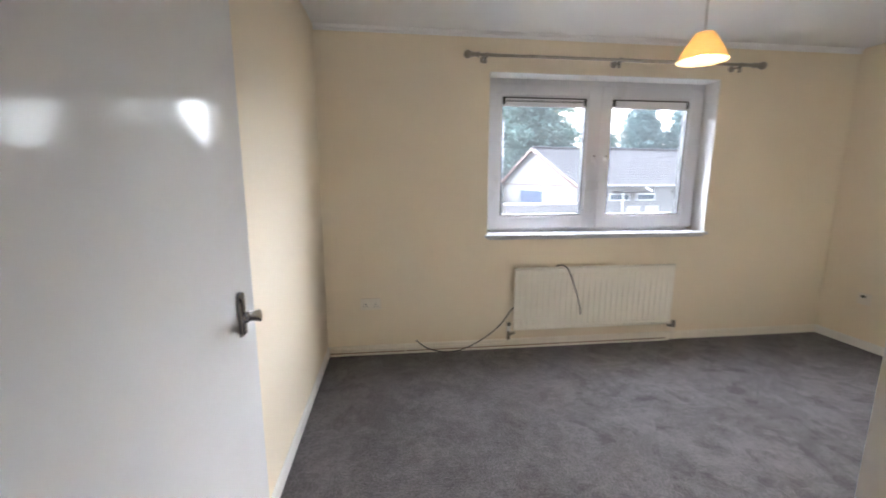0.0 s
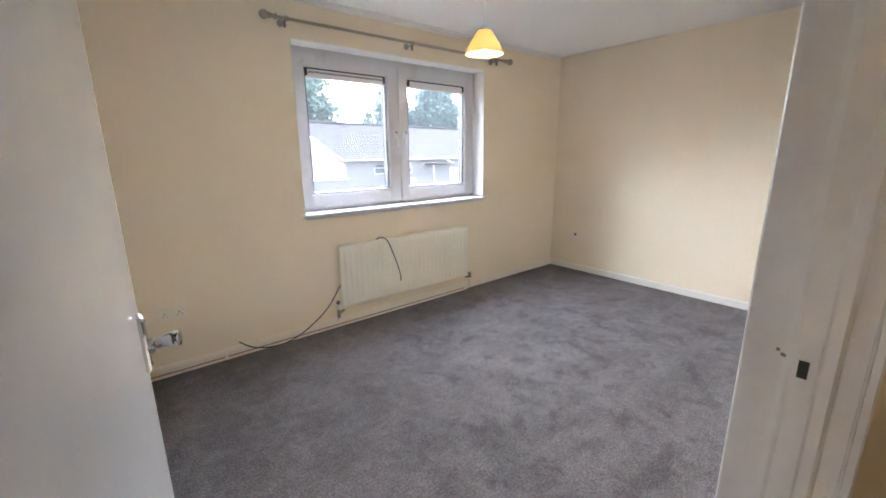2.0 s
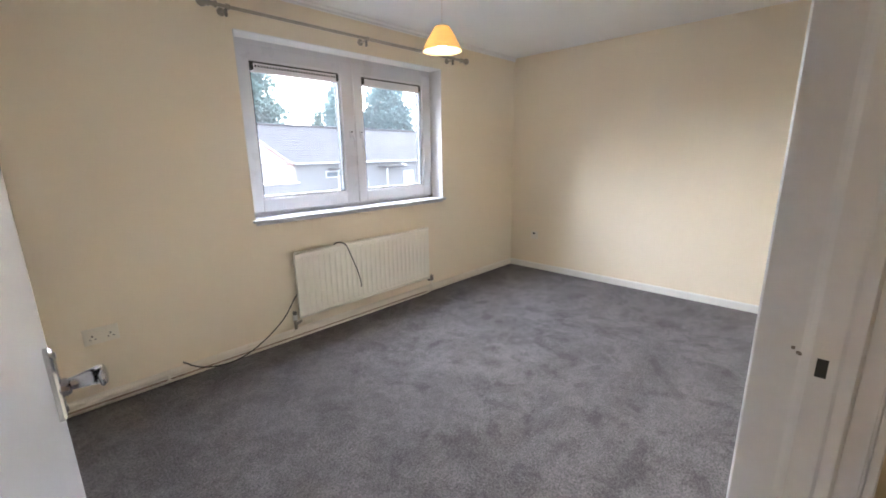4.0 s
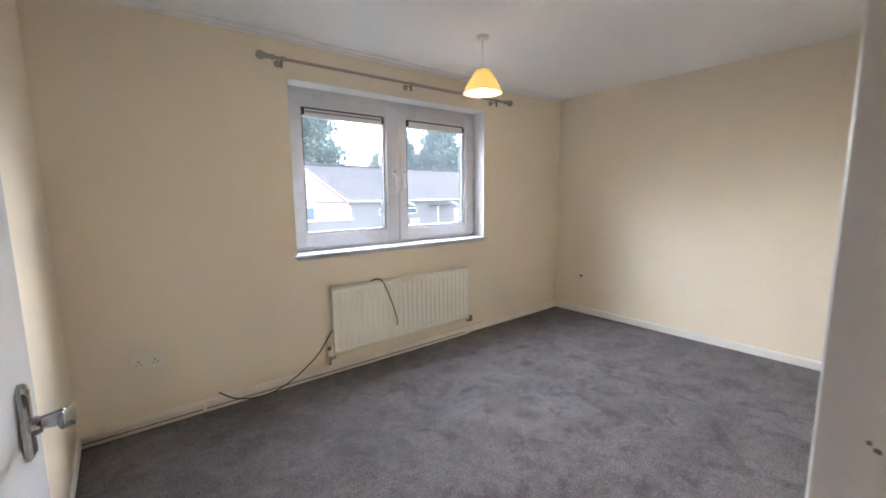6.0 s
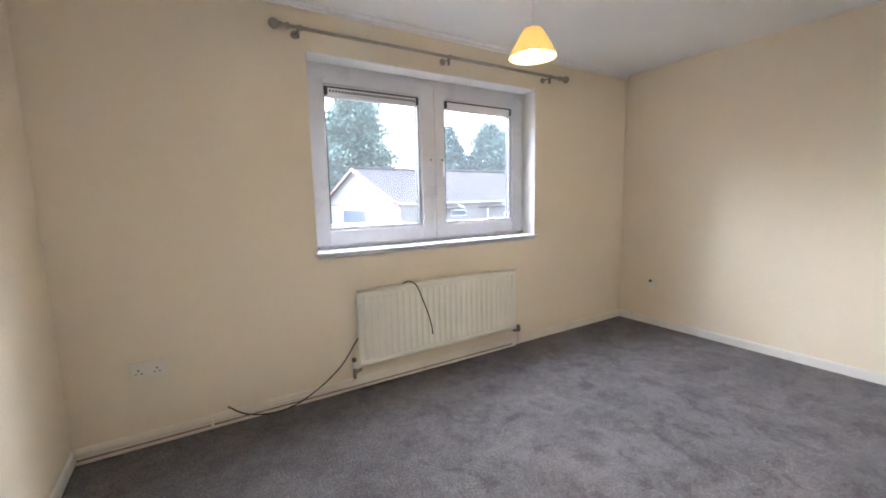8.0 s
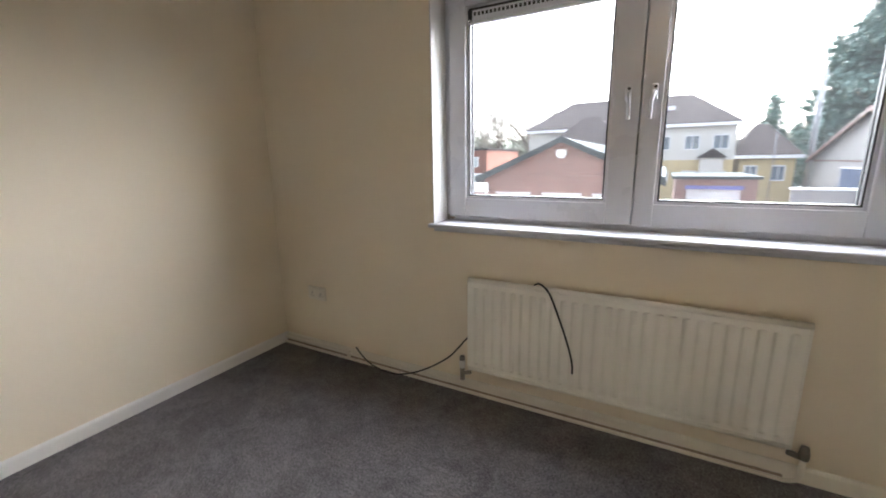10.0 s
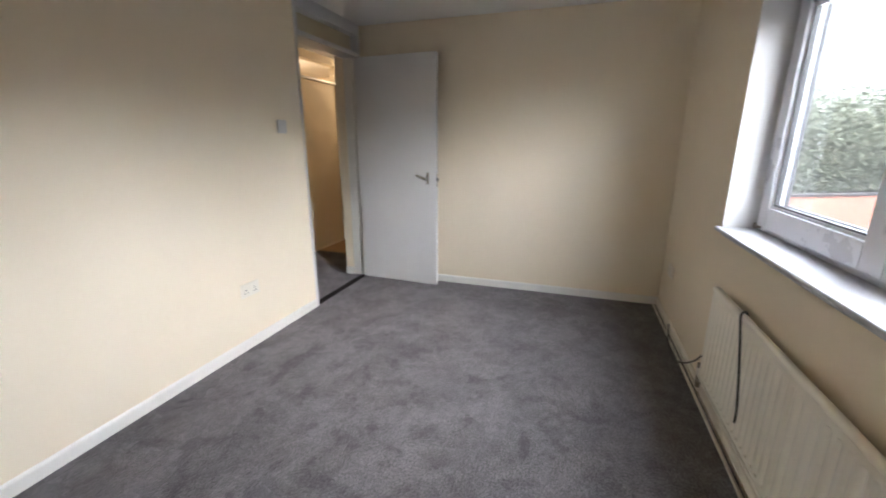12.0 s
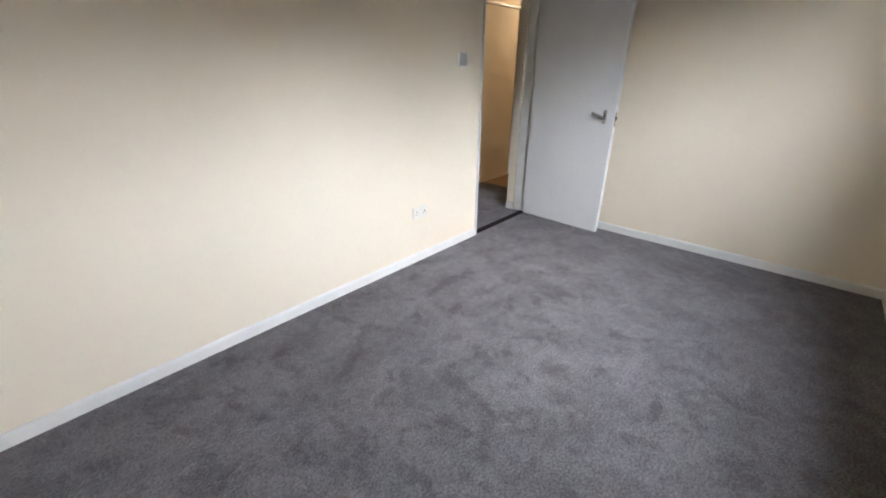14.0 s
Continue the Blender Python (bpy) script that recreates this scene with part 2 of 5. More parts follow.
def glass_material(name):
    """Thin clear window glass: it lets light through and mirrors by Fresnel."""
    m, tree, b = principled(name)
    n, l = tree.nodes.new, tree.links.new
    clear, gloss, mix = n("ShaderNodeBsdfTransparent"), n("ShaderNodeBsdfGlossy"), n("ShaderNodeMixShader")
    lw, pw, fr = n("ShaderNodeLayerWeight"), n("ShaderNodeMath"), n("ShaderNodeMapRange")
    clear.inputs["Color"].default_value = (0.93, 0.955, 0.955, 1)
    gloss.inputs["Roughness"].default_value = 0.02
    lw.inputs["Blend"].default_value = 0.5
    pw.operation = "POWER"
    pw.inputs[1].default_value = 5.0
    l(lw.outputs["Facing"], pw.inputs[0])
    l(pw.outputs[0], fr.inputs["Value"])
    fr.inputs["To Min"].default_value, fr.inputs["To Max"].default_value = 0.035, 0.8
    l(fr.outputs[0], mix.inputs[0])
    l(clear.outputs[0], mix.inputs[1])
    l(gloss.outputs[0], mix.inputs[2])
    # weak translucent veil, added to put haze over the view outside
    haze, haze_mix, patchy = n("ShaderNodeBsdfTranslucent"), n("ShaderNodeMixShader"), n("ShaderNodeTexNoise")
    haze.inputs["Color"].default_value = (0.8, 0.82, 0.84, 1)
    patchy.inputs["Scale"].default_value, patchy.inputs["Detail"].default_value = 5.0, 4.0
    l(n("ShaderNodeTexCoord").outputs["Object"], patchy.inputs["Vector"])
    amount = n("ShaderNodeMapRange")
    amount.inputs["From Min"].default_value, amount.inputs["From Max"].default_value = 0.3, 0.7
    amount.inputs["To Min"].default_value, amount.inputs["To Max"].default_value = 0.004, 0.008
    l(patchy.outputs["Fac"], amount.inputs["Value"])
    l(amount.outputs[0], haze_mix.inputs[0])
    l(mix.outputs[0], haze_mix.inputs[1])
    l(haze.outputs[0], haze_mix.inputs[2])
    l(haze_mix.outputs[0], tree.nodes["Material Output"].inputs["Surface"])
    return m


def shade_material(name):
    m, tree, b = principled(name)
    n, l = tree.nodes.new, tree.links.new
    dif, tr, mix = n("ShaderNodeBsdfDiffuse"), n("ShaderNodeBsdfTranslucent"), n("ShaderNodeMixShader")
    no, cm = n("ShaderNodeTexNoise"), n("ShaderNodeMix")
    no.inputs["Scale"].default_value, no.inputs["Detail"].default_value = 60, 4
    l(n("ShaderNodeTexCoord").outputs["Object"], no.inputs["Vector"])
    cm.data_type = "RGBA"
    cm.inputs["A"].default_value, cm.inputs["B"].default_value = (0.78, 0.60, 0.33, 1), (0.83, 0.66, 0.39, 1)
    l(no.outputs["Fac"], cm.inputs["Factor"])
    l(cm.outputs["Result"], dif.inputs["Color"])
    l(cm.outputs["Result"], tr.inputs["Color"])
    mix.inputs[0].default_value = 0.4
    l(dif.outputs[0], mix.inputs[1])
    l(tr.outputs[0], mix.inputs[2])
    l(mix.outputs[0], tree.nodes["Material Output"].inputs["Surface"])
    return m


def glow_material(name, colour, strength):
    m, tree, b = principled(name)
    b.inputs["Base Color"].default_value = (0.9, 0.9, 0.9, 1)
    b.inputs["Emission Color"].default_value = (*colour, 1)
    b.inputs["Emission Strength"].default_value = strength
    return m


CREAM = surface("cream_wall_paint", (0.82, 0.722, 0.57), 0.62, vary=0.03, scale=1.3, fine=240, bump=0.22, depth=0.0012, specular=0.35)
CEILING = surface("white_ceiling_paint", (0.83, 0.825, 0.82), 0.8, vary=0.03, scale=1.5, fine=160, bump=0.25, depth=0.0015)
GLOSS = surface("white_gloss_paint", (0.72, 0.713, 0.71), 0.085, vary=0.025, scale=3, fine=9, bump=0.03, depth=0.0012, coat=0.0, specular=0.07)
TRIM = surface("white_trim_paint", (0.78, 0.76, 0.72), 0.32, vary=0.05, scale=5, fine=70, bump=0.1, depth=0.0015)
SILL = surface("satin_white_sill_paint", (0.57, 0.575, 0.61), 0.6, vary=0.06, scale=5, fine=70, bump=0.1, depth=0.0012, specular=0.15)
SLOT = surface("shaded_plastic_slot", (0.18, 0.165, 0.15), 0.6, vary=0.1)
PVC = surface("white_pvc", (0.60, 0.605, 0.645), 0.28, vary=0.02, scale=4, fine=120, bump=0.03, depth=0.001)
RADIATOR = surface("radiator_enamel", (0.85, 0.81, 0.715), 0.3, vary=0.03, scale=4, fine=60, bump=0.04, depth=0.001)
PIPE_PAINT = surface("cream_gloss_pipe_paint", (0.80, 0.745, 0.64), 0.35, vary=0.06, scale=9, fine=80, bump=0.1)
PLASTIC = surface("white_plastic", (0.74, 0.71, 0.66), 0.3, vary=0.02, bump=0.02)
SWITCH = surface("grey_switch_plastic", (0.62, 0.595, 0.575), 0.4, vary=0.04, bump=0.02)
SOCKET = surface("cream_tinted_socket_plastic", (0.79, 0.735, 0.635), 0.35, vary=0.03, bump=0.02)
DARK = surface("dark_slot", (0.02, 0.02, 0.02), 0.6, vary=0.1)
GASKET = surface("black_rubber_gasket", (0.025, 0.025, 0.028), 0.55, vary=0.1)
CHROME = surface("satin_chrome", (0.42, 0.42, 0.43), 0.16, metal=1.0, vary=0.05, scale=20, bump=0.02)
NICKEL = surface("brushed_nickel", (0.36, 0.32, 0.27), 0.3, metal=1.0, vary=0.08, scale=20, bump=0.04)
BRASS_DARK = surface("tarnished_metal", (0.24, 0.22, 0.2), 0.45, metal=1.0, vary=0.2, scale=30)
CABLE = surface("black_cable_sheath", (0.02, 0.018, 0.018), 0.45, vary=0.15, scale=20)
VENT = surface("grey_vent_plastic", (0.70, 0.70, 0.74), 0.4, vary=0.04)
PIPE_SHADE = surface("brown_gap_shade", (0.34, 0.27, 0.21), 0.9, vary=0.35, scale=14)
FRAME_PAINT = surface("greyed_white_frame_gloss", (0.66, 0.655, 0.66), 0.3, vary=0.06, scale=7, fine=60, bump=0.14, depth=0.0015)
STRIP = surface("dark_threshold_metal", (0.012, 0.010, 0.009), 0.8, specular=0.1, vary=0.25, scale=30)
CARPET = carpet_material("grey_cut_pile_carpet")
WOOD = wood_material("oak_floor_boards", (0.46, 0.29, 0.14), (0.30, 0.17, 0.08))
GLASS = glass_material("window_glass")
SHADE = shade_material("amber_lamp_shade")
BULB = glow_material("lit_bulb", (1.0, 0.80, 0.52), 1.3)
FAN_PANEL = surface("cream_fanlight_panel", (0.60, 0.54, 0.40), 0.4, vary=0.05, scale=3)
RENDER = surface("white_render", (0.255, 0.245, 0.247), 0.9, vary=0.08, scale=0.6, fine=20, bump=0.15, depth=0.01)
CREAM_RENDER = surface("cream_render", (0.52, 0.50, 0.465), 0.9, vary=0.08, scale=0.5, fine=20, bump=0.1, depth=0.01)
YELLOW_BRICK = brick_material("yellow_stock_brick", (0.48, 0.38, 0.20), (0.42, 0.32, 0.16), (0.40, 0.36, 0.28))
RED_BRICK = brick_material("red_brown_brick", (0.27, 0.15, 0.125), (0.21, 0.11, 0.092), (0.27, 0.23, 0.205))
ORANGE_BRICK = brick_material("orange_red_brick", (0.24, 0.078, 0.048), (0.19, 0.06, 0.036), (0.19, 0.13, 0.105))
TILE = surface("grey_concrete_roof_tile", (0.027, 0.0265, 0.032), 0.9, specular=0.05, vary=0.18, scale=0.8, fine=14, bump=0.12, depth=0.01)
TILE_DARK = surface("dark_brown_roof_tile", (0.034, 0.029, 0.030), 0.9, specular=0.05, vary=0.18, scale=0.8, fine=14, bump=0.3, depth=0.01)
SHEET = surface("grey_green_roof_sheet", (0.046, 0.056, 0.058), 0.85, specular=0.05, vary=0.12, scale=0.9, fine=10, bump=0.15)
BARGE = surface("brown_barge_board", (0.10, 0.045, 0.038), 0.6, vary=0.1)
WHITE_BOARD = surface("white_fascia_board", (0.7, 0.7, 0.71), 0.5, vary=0.05, scale=2)
OUT_GLASS = surface("dark_window_glass", (0.10, 0.13, 0.16), 0.1, vary=0.3, scale=1.2, bump=0.0)
PALE_GLASS = surface("net_curtained_glass", (0.42, 0.47, 0.48), 0.2, vary=0.15, scale=2.5, bump=0.0)
BLUE = surface("blue_window_blind", (0.06, 0.09, 0.16), 0.4, vary=0.35, scale=3)
BLUE_TRIM = surface("blue_lintel_paint", (0.13, 0.14, 0.36), 0.5, vary=0.1)
PURPLE = surface("purple_poster", (0.25, 0.20, 0.36), 0.5, vary=0.3, scale=2.2)
RED_SIGN = surface("red_sign", (0.5, 0.06, 0.06), 0.5, vary=0.1)
STEEL = surface("galvanised_post", (0.20, 0.21, 0.225), 0.6, metal=0.2, vary=0.1, scale=3)
ASPHALT = surface("asphalt", (0.034, 0.034, 0.036), 0.95, specular=0.02, vary=0.25, scale=0.15, fine=30, bump=0.3, depth=0.01)
CONIFER = surface("conifer_needles", (0.085, 0.145, 0.125), 0.8, vary=0.3, scale=0.6, fine=6, bump=0.0, tint=(0.10, 0.17, 0.15))
CONIFER_BLUE = surface("blue_green_needles", (0.11, 0.175, 0.175), 0.8, vary=0.25, scale=0.6, fine=6, bump=0.0)
HEDGE = surface("hedge_leaves", (0.11, 0.14, 0.085), 0.8, vary=0.5, scale=0.8, fine=8, bump=0.0)
BUSH = surface("olive_green_bush_leaves", (0.14, 0.135, 0.085), 0.85, vary=0.3, scale=0.35, fine=5, bump=0.0, tint=(0.095, 0.115, 0.075))
REVEAL = surface("matt_white_reveal_paint", (0.63, 0.62, 0.61), 0.75, vary=0.04, scale=4, fine=120, bump=0.15, depth=0.0012, specular=0.2)
BUDS = surface("olive_spring_buds", (0.17, 0.16, 0.095), 0.8, vary=0.4, scale=0.8, fine=8, bump=0.0)
WOODS = surface("bare_winter_woods", (0.20, 0.19, 0.175), 0.9, vary=0.4, scale=0.2, fine=4, bump=0.0, tint=(0.16, 0.18, 0.14))
BARK = surface("grey_brown_bark", (0.085, 0.07, 0.055), 0.9, vary=0.3, scale=3, fine=40, bump=0.4, depth=0.01)
TYRE = surface("tyre_rubber", (0.02, 0.02, 0.02), 0.8, vary=0.1)
LAMP_GLASS = surface("clear_lamp_lens", (0.7, 0.7, 0.68), 0.15, vary=0.05)
TAIL_LAMP = surface("red_lamp_lens", (0.45, 0.03, 0.03), 0.2, vary=0.05)
CAR_PAINT = {k: surface(k + "_car_paint", c, 0.22, vary=0.03, scale=1, bump=0.0, coat=0.6) for k, c in
             (("silver", (0.42, 0.44, 0.47)), ("red", (0.42, 0.03, 0.04)), ("white", (0.72, 0.72, 0.72)), ("blue", (0.20, 0.33, 0.46)), ("grey", (0.12, 0.13, 0.15)))}

# ---- the room's structure ----
XW, XE, YS, YN, TOP = -0.012, 4.03, -0.012, 2.595, 2.25
WX0, WX1, WZ0, WZ1 = 1.157, 2.886, 0.875, 1.996
ST = "structure"

single("floor", box(XW - 0.02, XE + 0.02, -0.02, YN + 0.02, -0.12, 0.0), CARPET, "dark grey cut-pile carpet with brushed nap", "carpet", kind=ST)
single("ceiling", box(XW - 0.2, XE + 0.2, -0.138, YN + 0.3, TOP, TOP + 0.25), CEILING, "white painted flat ceiling", "ceiling", kind=ST)
single("wall_north", wall_mesh("x", XW - 0.2, XE + 0.2, YN, YN + 0.224, -0.12, TOP, [(WX0, WX1, WZ0 - 0.04, WZ1)]), CREAM,
       "cream painted outer wall with a window opening", "wall", kind=ST)
single("wall_east", wall_mesh("y", -0.138, YN, XE, XE + 0.2, -0.12, TOP), CREAM, "cream painted plain wall", "wall", kind=ST)
single("wall_west", wall_mesh("y", -0.235, YN, XW - 0.16, XW, -0.12, TOP), CREAM, "cream painted wall behind the open door", "wall", kind=ST)
single("wall_south", wall_mesh("x", XW, XE, -0.138, YS, -0.12, TOP, [(0.02, 0.892, -0.12, TOP)]), CREAM,
       "cream painted wall with a full-height doorway", "wall", kind=ST)


def skirting(name, along, a0, a1, face, sign, height, material=TRIM):
    prof = [(0, 0), (0.012, 0), (0.012, height - 0.012), (0.008, height - 0.003), (0.004, height), (0, height)]

    def place(u, v, end):
        a = a1 if end else a0
        return (a, face + sign * u, v) if along == "x" else (face + sign * u, a, v)
    return single(name, extrude_profile(prof, place), material, "white painted timber skirting board", "skirting board", kind=ST)


skirting("baseboard_north", "x", XW + 0.013, XE - 0.013, YN, -1, 0.065, PIPE_PAINT)
skirting("baseboard_east", "y", YS, YN, XE, -1, 0.065)
skirting("baseboard_west", "y", YS, YN, XW, 1, 0.065)
skirting("baseboard_south", "x", 0.893, XE - 0.013, YS, 1, 0.065)

# small uneven bead where ceiling and window wall meet
bead = [(0, 0), (0, -0.016), (-0.006, -0.017), (-0.022, -0.006), (-0.024, 0)]
single("trim_ceiling", extrude_profile(bead, lambda u, v, e: (XE - 0.002 if e else XW + 0.002, YN - 0.0005 + u, TOP - 0.0005 + v)), CEILING,
       "thin white plaster bead along the ceiling", "trim", kind=ST)

# ---- door frame, fanlight, threshold ----
frame_ob = thing("door_frame_1", (0.46, -0.07, 0), "white gloss door frame with fanlight above", "door frame", kind=ST)
east = [(0.0, 0.876), (-0.003, 0.872), (-0.010, 0.871), (-0.054, 0.868), (-0.060, 0.866), (-0.066, 0.862), (-0.094, 0.862), (-0.098, 0.859), (-0.112, 0.858),
        (-0.115, 0.862), (-0.117, 0.869), (-0.139, 0.869), (-0.140, 0.872), (-0.1425, 0.872), (-0.1435, 0.865), (-0.152, 0.865), (-0.154, 0.867), (-0.154, 0.891), (0.0, 0.891)]
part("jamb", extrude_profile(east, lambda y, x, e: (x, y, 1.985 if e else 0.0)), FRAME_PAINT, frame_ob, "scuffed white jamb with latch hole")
west = [(0.0, 0.045), (-0.006, 0.05), (-0.060, 0.05), (-0.066, 0.06), (-0.131, 0.06), (-0.138, 0.055), (-0.152, 0.055), (-0.152, 0.021), (0.0, 0.021)]
# trim white, not frame paint: warm hall light is put into this jamb's colour
part("jamb", extrude_profile(west, lambda y, x, e: (x, y, 1.985 if e else 0.0)), TRIM, frame_ob)
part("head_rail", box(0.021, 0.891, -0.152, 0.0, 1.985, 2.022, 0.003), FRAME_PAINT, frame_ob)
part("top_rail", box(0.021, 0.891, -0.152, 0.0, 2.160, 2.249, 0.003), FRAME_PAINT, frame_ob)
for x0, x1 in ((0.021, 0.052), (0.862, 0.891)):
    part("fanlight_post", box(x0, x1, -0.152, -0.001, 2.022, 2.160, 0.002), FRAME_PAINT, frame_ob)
part("fanlight_panel", box(0.052, 0.862, -0.084, -0.072, 2.022, 2.160), FAN_PANEL, frame_ob, "cream fanlight panel")
plate = part("strike_plate", box(0.8614, 0.8622, -0.093, -0.067, 0.932, 1.012, 0.0003), FRAME_PAINT, frame_ob, "painted-over strike plate")
part("latch_hole", box(0.8606, 0.8615, -0.0845, -0.0725, 0.960, 0.987), DARK, plate, "dark latch hole")
for z in (0.944, 1.001):
    part("screw", lathe([(0.0001, -0.0016), (0.004, -0.0012), (0.0042, 0)], (0.8615, -0.079, z), axis="x", sides=12), FRAME_PAINT, plate)
for dy, dz in ((-0.046, 0.992), (-0.052, 0.986), (-0.0545, 0.985)):
    part("paint_chip", box(0.8672, 0.8684, dy - 0.0022, dy + 0.0022, dz - 0.0028, dz + 0.002, 0.0004), BRASS_DARK, frame_ob, "dark chipped paint")
for z in (0.22, 1.0, 1.76):
    part("hinge", tube([(0.053, 0.006, z - 0.045), (0.053, 0.006, z + 0.045)], 0.006), NICKEL, frame_ob, "steel butt hinge")
single("threshold_strip", box(0.062, 0.849, -0.066, -0.012, -0.01, 0.008, 0.003), STRIP, "dark metal carpet strip across the doorway", "threshold strip", kind=ST)

# ---- open door leaf ----
HINGE = Vector((0.051, -0.018, 0.0))
SWING = radians(90 - 3.1)
door = thing("door_1", HINGE, "white gloss painted flush door standing open", "door", kind=ST)
turn = Matrix.Translation(HINGE) @ Matrix.Rotation(SWING, 4, "Z")


def door_part(name, bm, material, parent, label="", smooth=False):
    bmesh.ops.transform(bm, matrix=turn, verts=bm.verts)
    return part(name, bm, material, parent, label, smooth)


# local: x along the leaf from the hinge, -y is the face seen (it turns to face the room's east)
leaf = door_part("leaf", box(0.002, 0.764, -0.040, 0.0, 0.006, 1.981, 0.002), GLOSS, door, "white gloss flush door leaf")
HX, HZ = 0.685, 0.973
prof = [(-0.013, -0.050), (0.013, -0.050), (0.013, 0.044), (0.010, 0.050), (0.0, 0.053), (-0.010, 0.050), (-0.013, 0.044)]
back = bmesh.new()
rings = [[back.verts.new((HX + u * k, y, HZ + v * (0.6 + 0.4 * k))) for u, v in prof]
         for k, y in ((1.0, -0.0402), (1.0, -0.0455), (0.86, -0.0485), (0.5, -0.0500), (0.12, -0.0504))]
for lo, hi in zip(rings, rings[1:]):
    for k in range(len(prof)):
        back.faces.new((lo[k], lo[(k + 1) % len(prof)], hi[(k + 1) % len(prof)], hi[k]))
back.faces.new(rings[-1])
back.faces.new(rings[0][::-1])
bmesh.ops.recalc_face_normals(back, faces=back.faces)
handle = door_part("handle", back, CHROME, door, "satin chrome lever handle on backplate")
door_part("boss", lathe([(0.0125, 0.0), (0.0125, -0.007), (0.010, -0.011), (0.0001, -0.012)], (HX, -0.0475, HZ - 0.008), axis="y"), CHROME, handle, smooth=True)
# flattened lever: out from the boss, round a bend and back along the leaf as a paddle
levpath = curve_points([(HX, -0.050, HZ - 0.006), (HX, -0.070, HZ - 0.005), (HX - 0.007, -0.086, HZ - 0.001), (HX - 0.028, -0.094, HZ + 0.007),
                        (HX - 0.055, -0.095, HZ + 0.016), (HX - 0.088, -0.092, HZ + 0.026)], 5)
lever, last = bmesh.new(), None
for k, q in enumerate(levpath):
    q = Vector(q)
    go = (Vector(levpath[min(k + 1, len(levpath) - 1)]) - Vector(levpath[max(k - 1, 0)])).normalized()
    side = go.cross(Vector((0, 0, 1))).normalized()
    f = k / (len(levpath) - 1)
    tall = 0.0080 + 0.0065 * min(1.0, f * 2.2) - 0.004 * max(0.0, f - 0.6) / 0.4
    thick = 0.0075 - 0.004 * min(1.0, f * 2.0)
    ring = [lever.verts.new(q + side * thick * math.cos(a * math.pi / 8) + Vector((0, 0, tall * math.sin(a * math.pi / 8)))) for a in range(16)]
    if last:
        for a in range(16):
            lever.faces.new((last[a], last[(a + 1) % 16], ring[(a + 1) % 16], ring[a]))
    else:
        lever.faces.new(ring[::-1])
    last = ring
lever.faces.new(last)
bmesh.ops.recalc_face_normals(lever, faces=lever.faces)
door_part("lever", lever, CHROME, handle, "curved chrome lever", True)
for z in (0.040, -0.040):
    door_part("screw", lathe([(0.0045, 0.0), (0.004, -0.0016), (0.0001, -0.002)], (HX, -0.0495, HZ + z), axis="y", sides=12), BRASS_DARK, handle)
door_part("latch_plate", box(0.7638, 0.7654, -0.032, -0.008, HZ - 0.07, HZ + 0.04, 0.0006), CHROME, door, "chrome latch plate on the door edge")
door_part("latch", box(0.7654, 0.776, -0.027, -0.013, HZ - 0.022, HZ + 0.004, 0.003), DARK, door, "dark latch bolt")

# ---- window ----
GY = 2.76
win = thing("window_1", (2.02, GY, WZ0), "white plastic double casement window, both sashes shut", "window", kind=ST)


def ring(x0, x1, z0, z1, w, y0, y1, bevel, bottom=None):
    """Four mitred-looking bars round a rectangle."""
    bm, b = bmesh.new(), bottom or w
    box(x0, x0 + w, y0, y1, z0, z1, bevel, bm)
    box(x1 - w, x1, y0, y1, z0, z1, bevel, bm)
    box(x0 + w - 0.0004, x1 - w + 0.0004, y0 + 0.0003, y1, z1 - w, z1, bevel, bm)
    box(x0 + w - 0.0004, x1 - w + 0.0004, y0 + 0.0003, y1, z0, z0 + b, bevel, bm)
    return bm


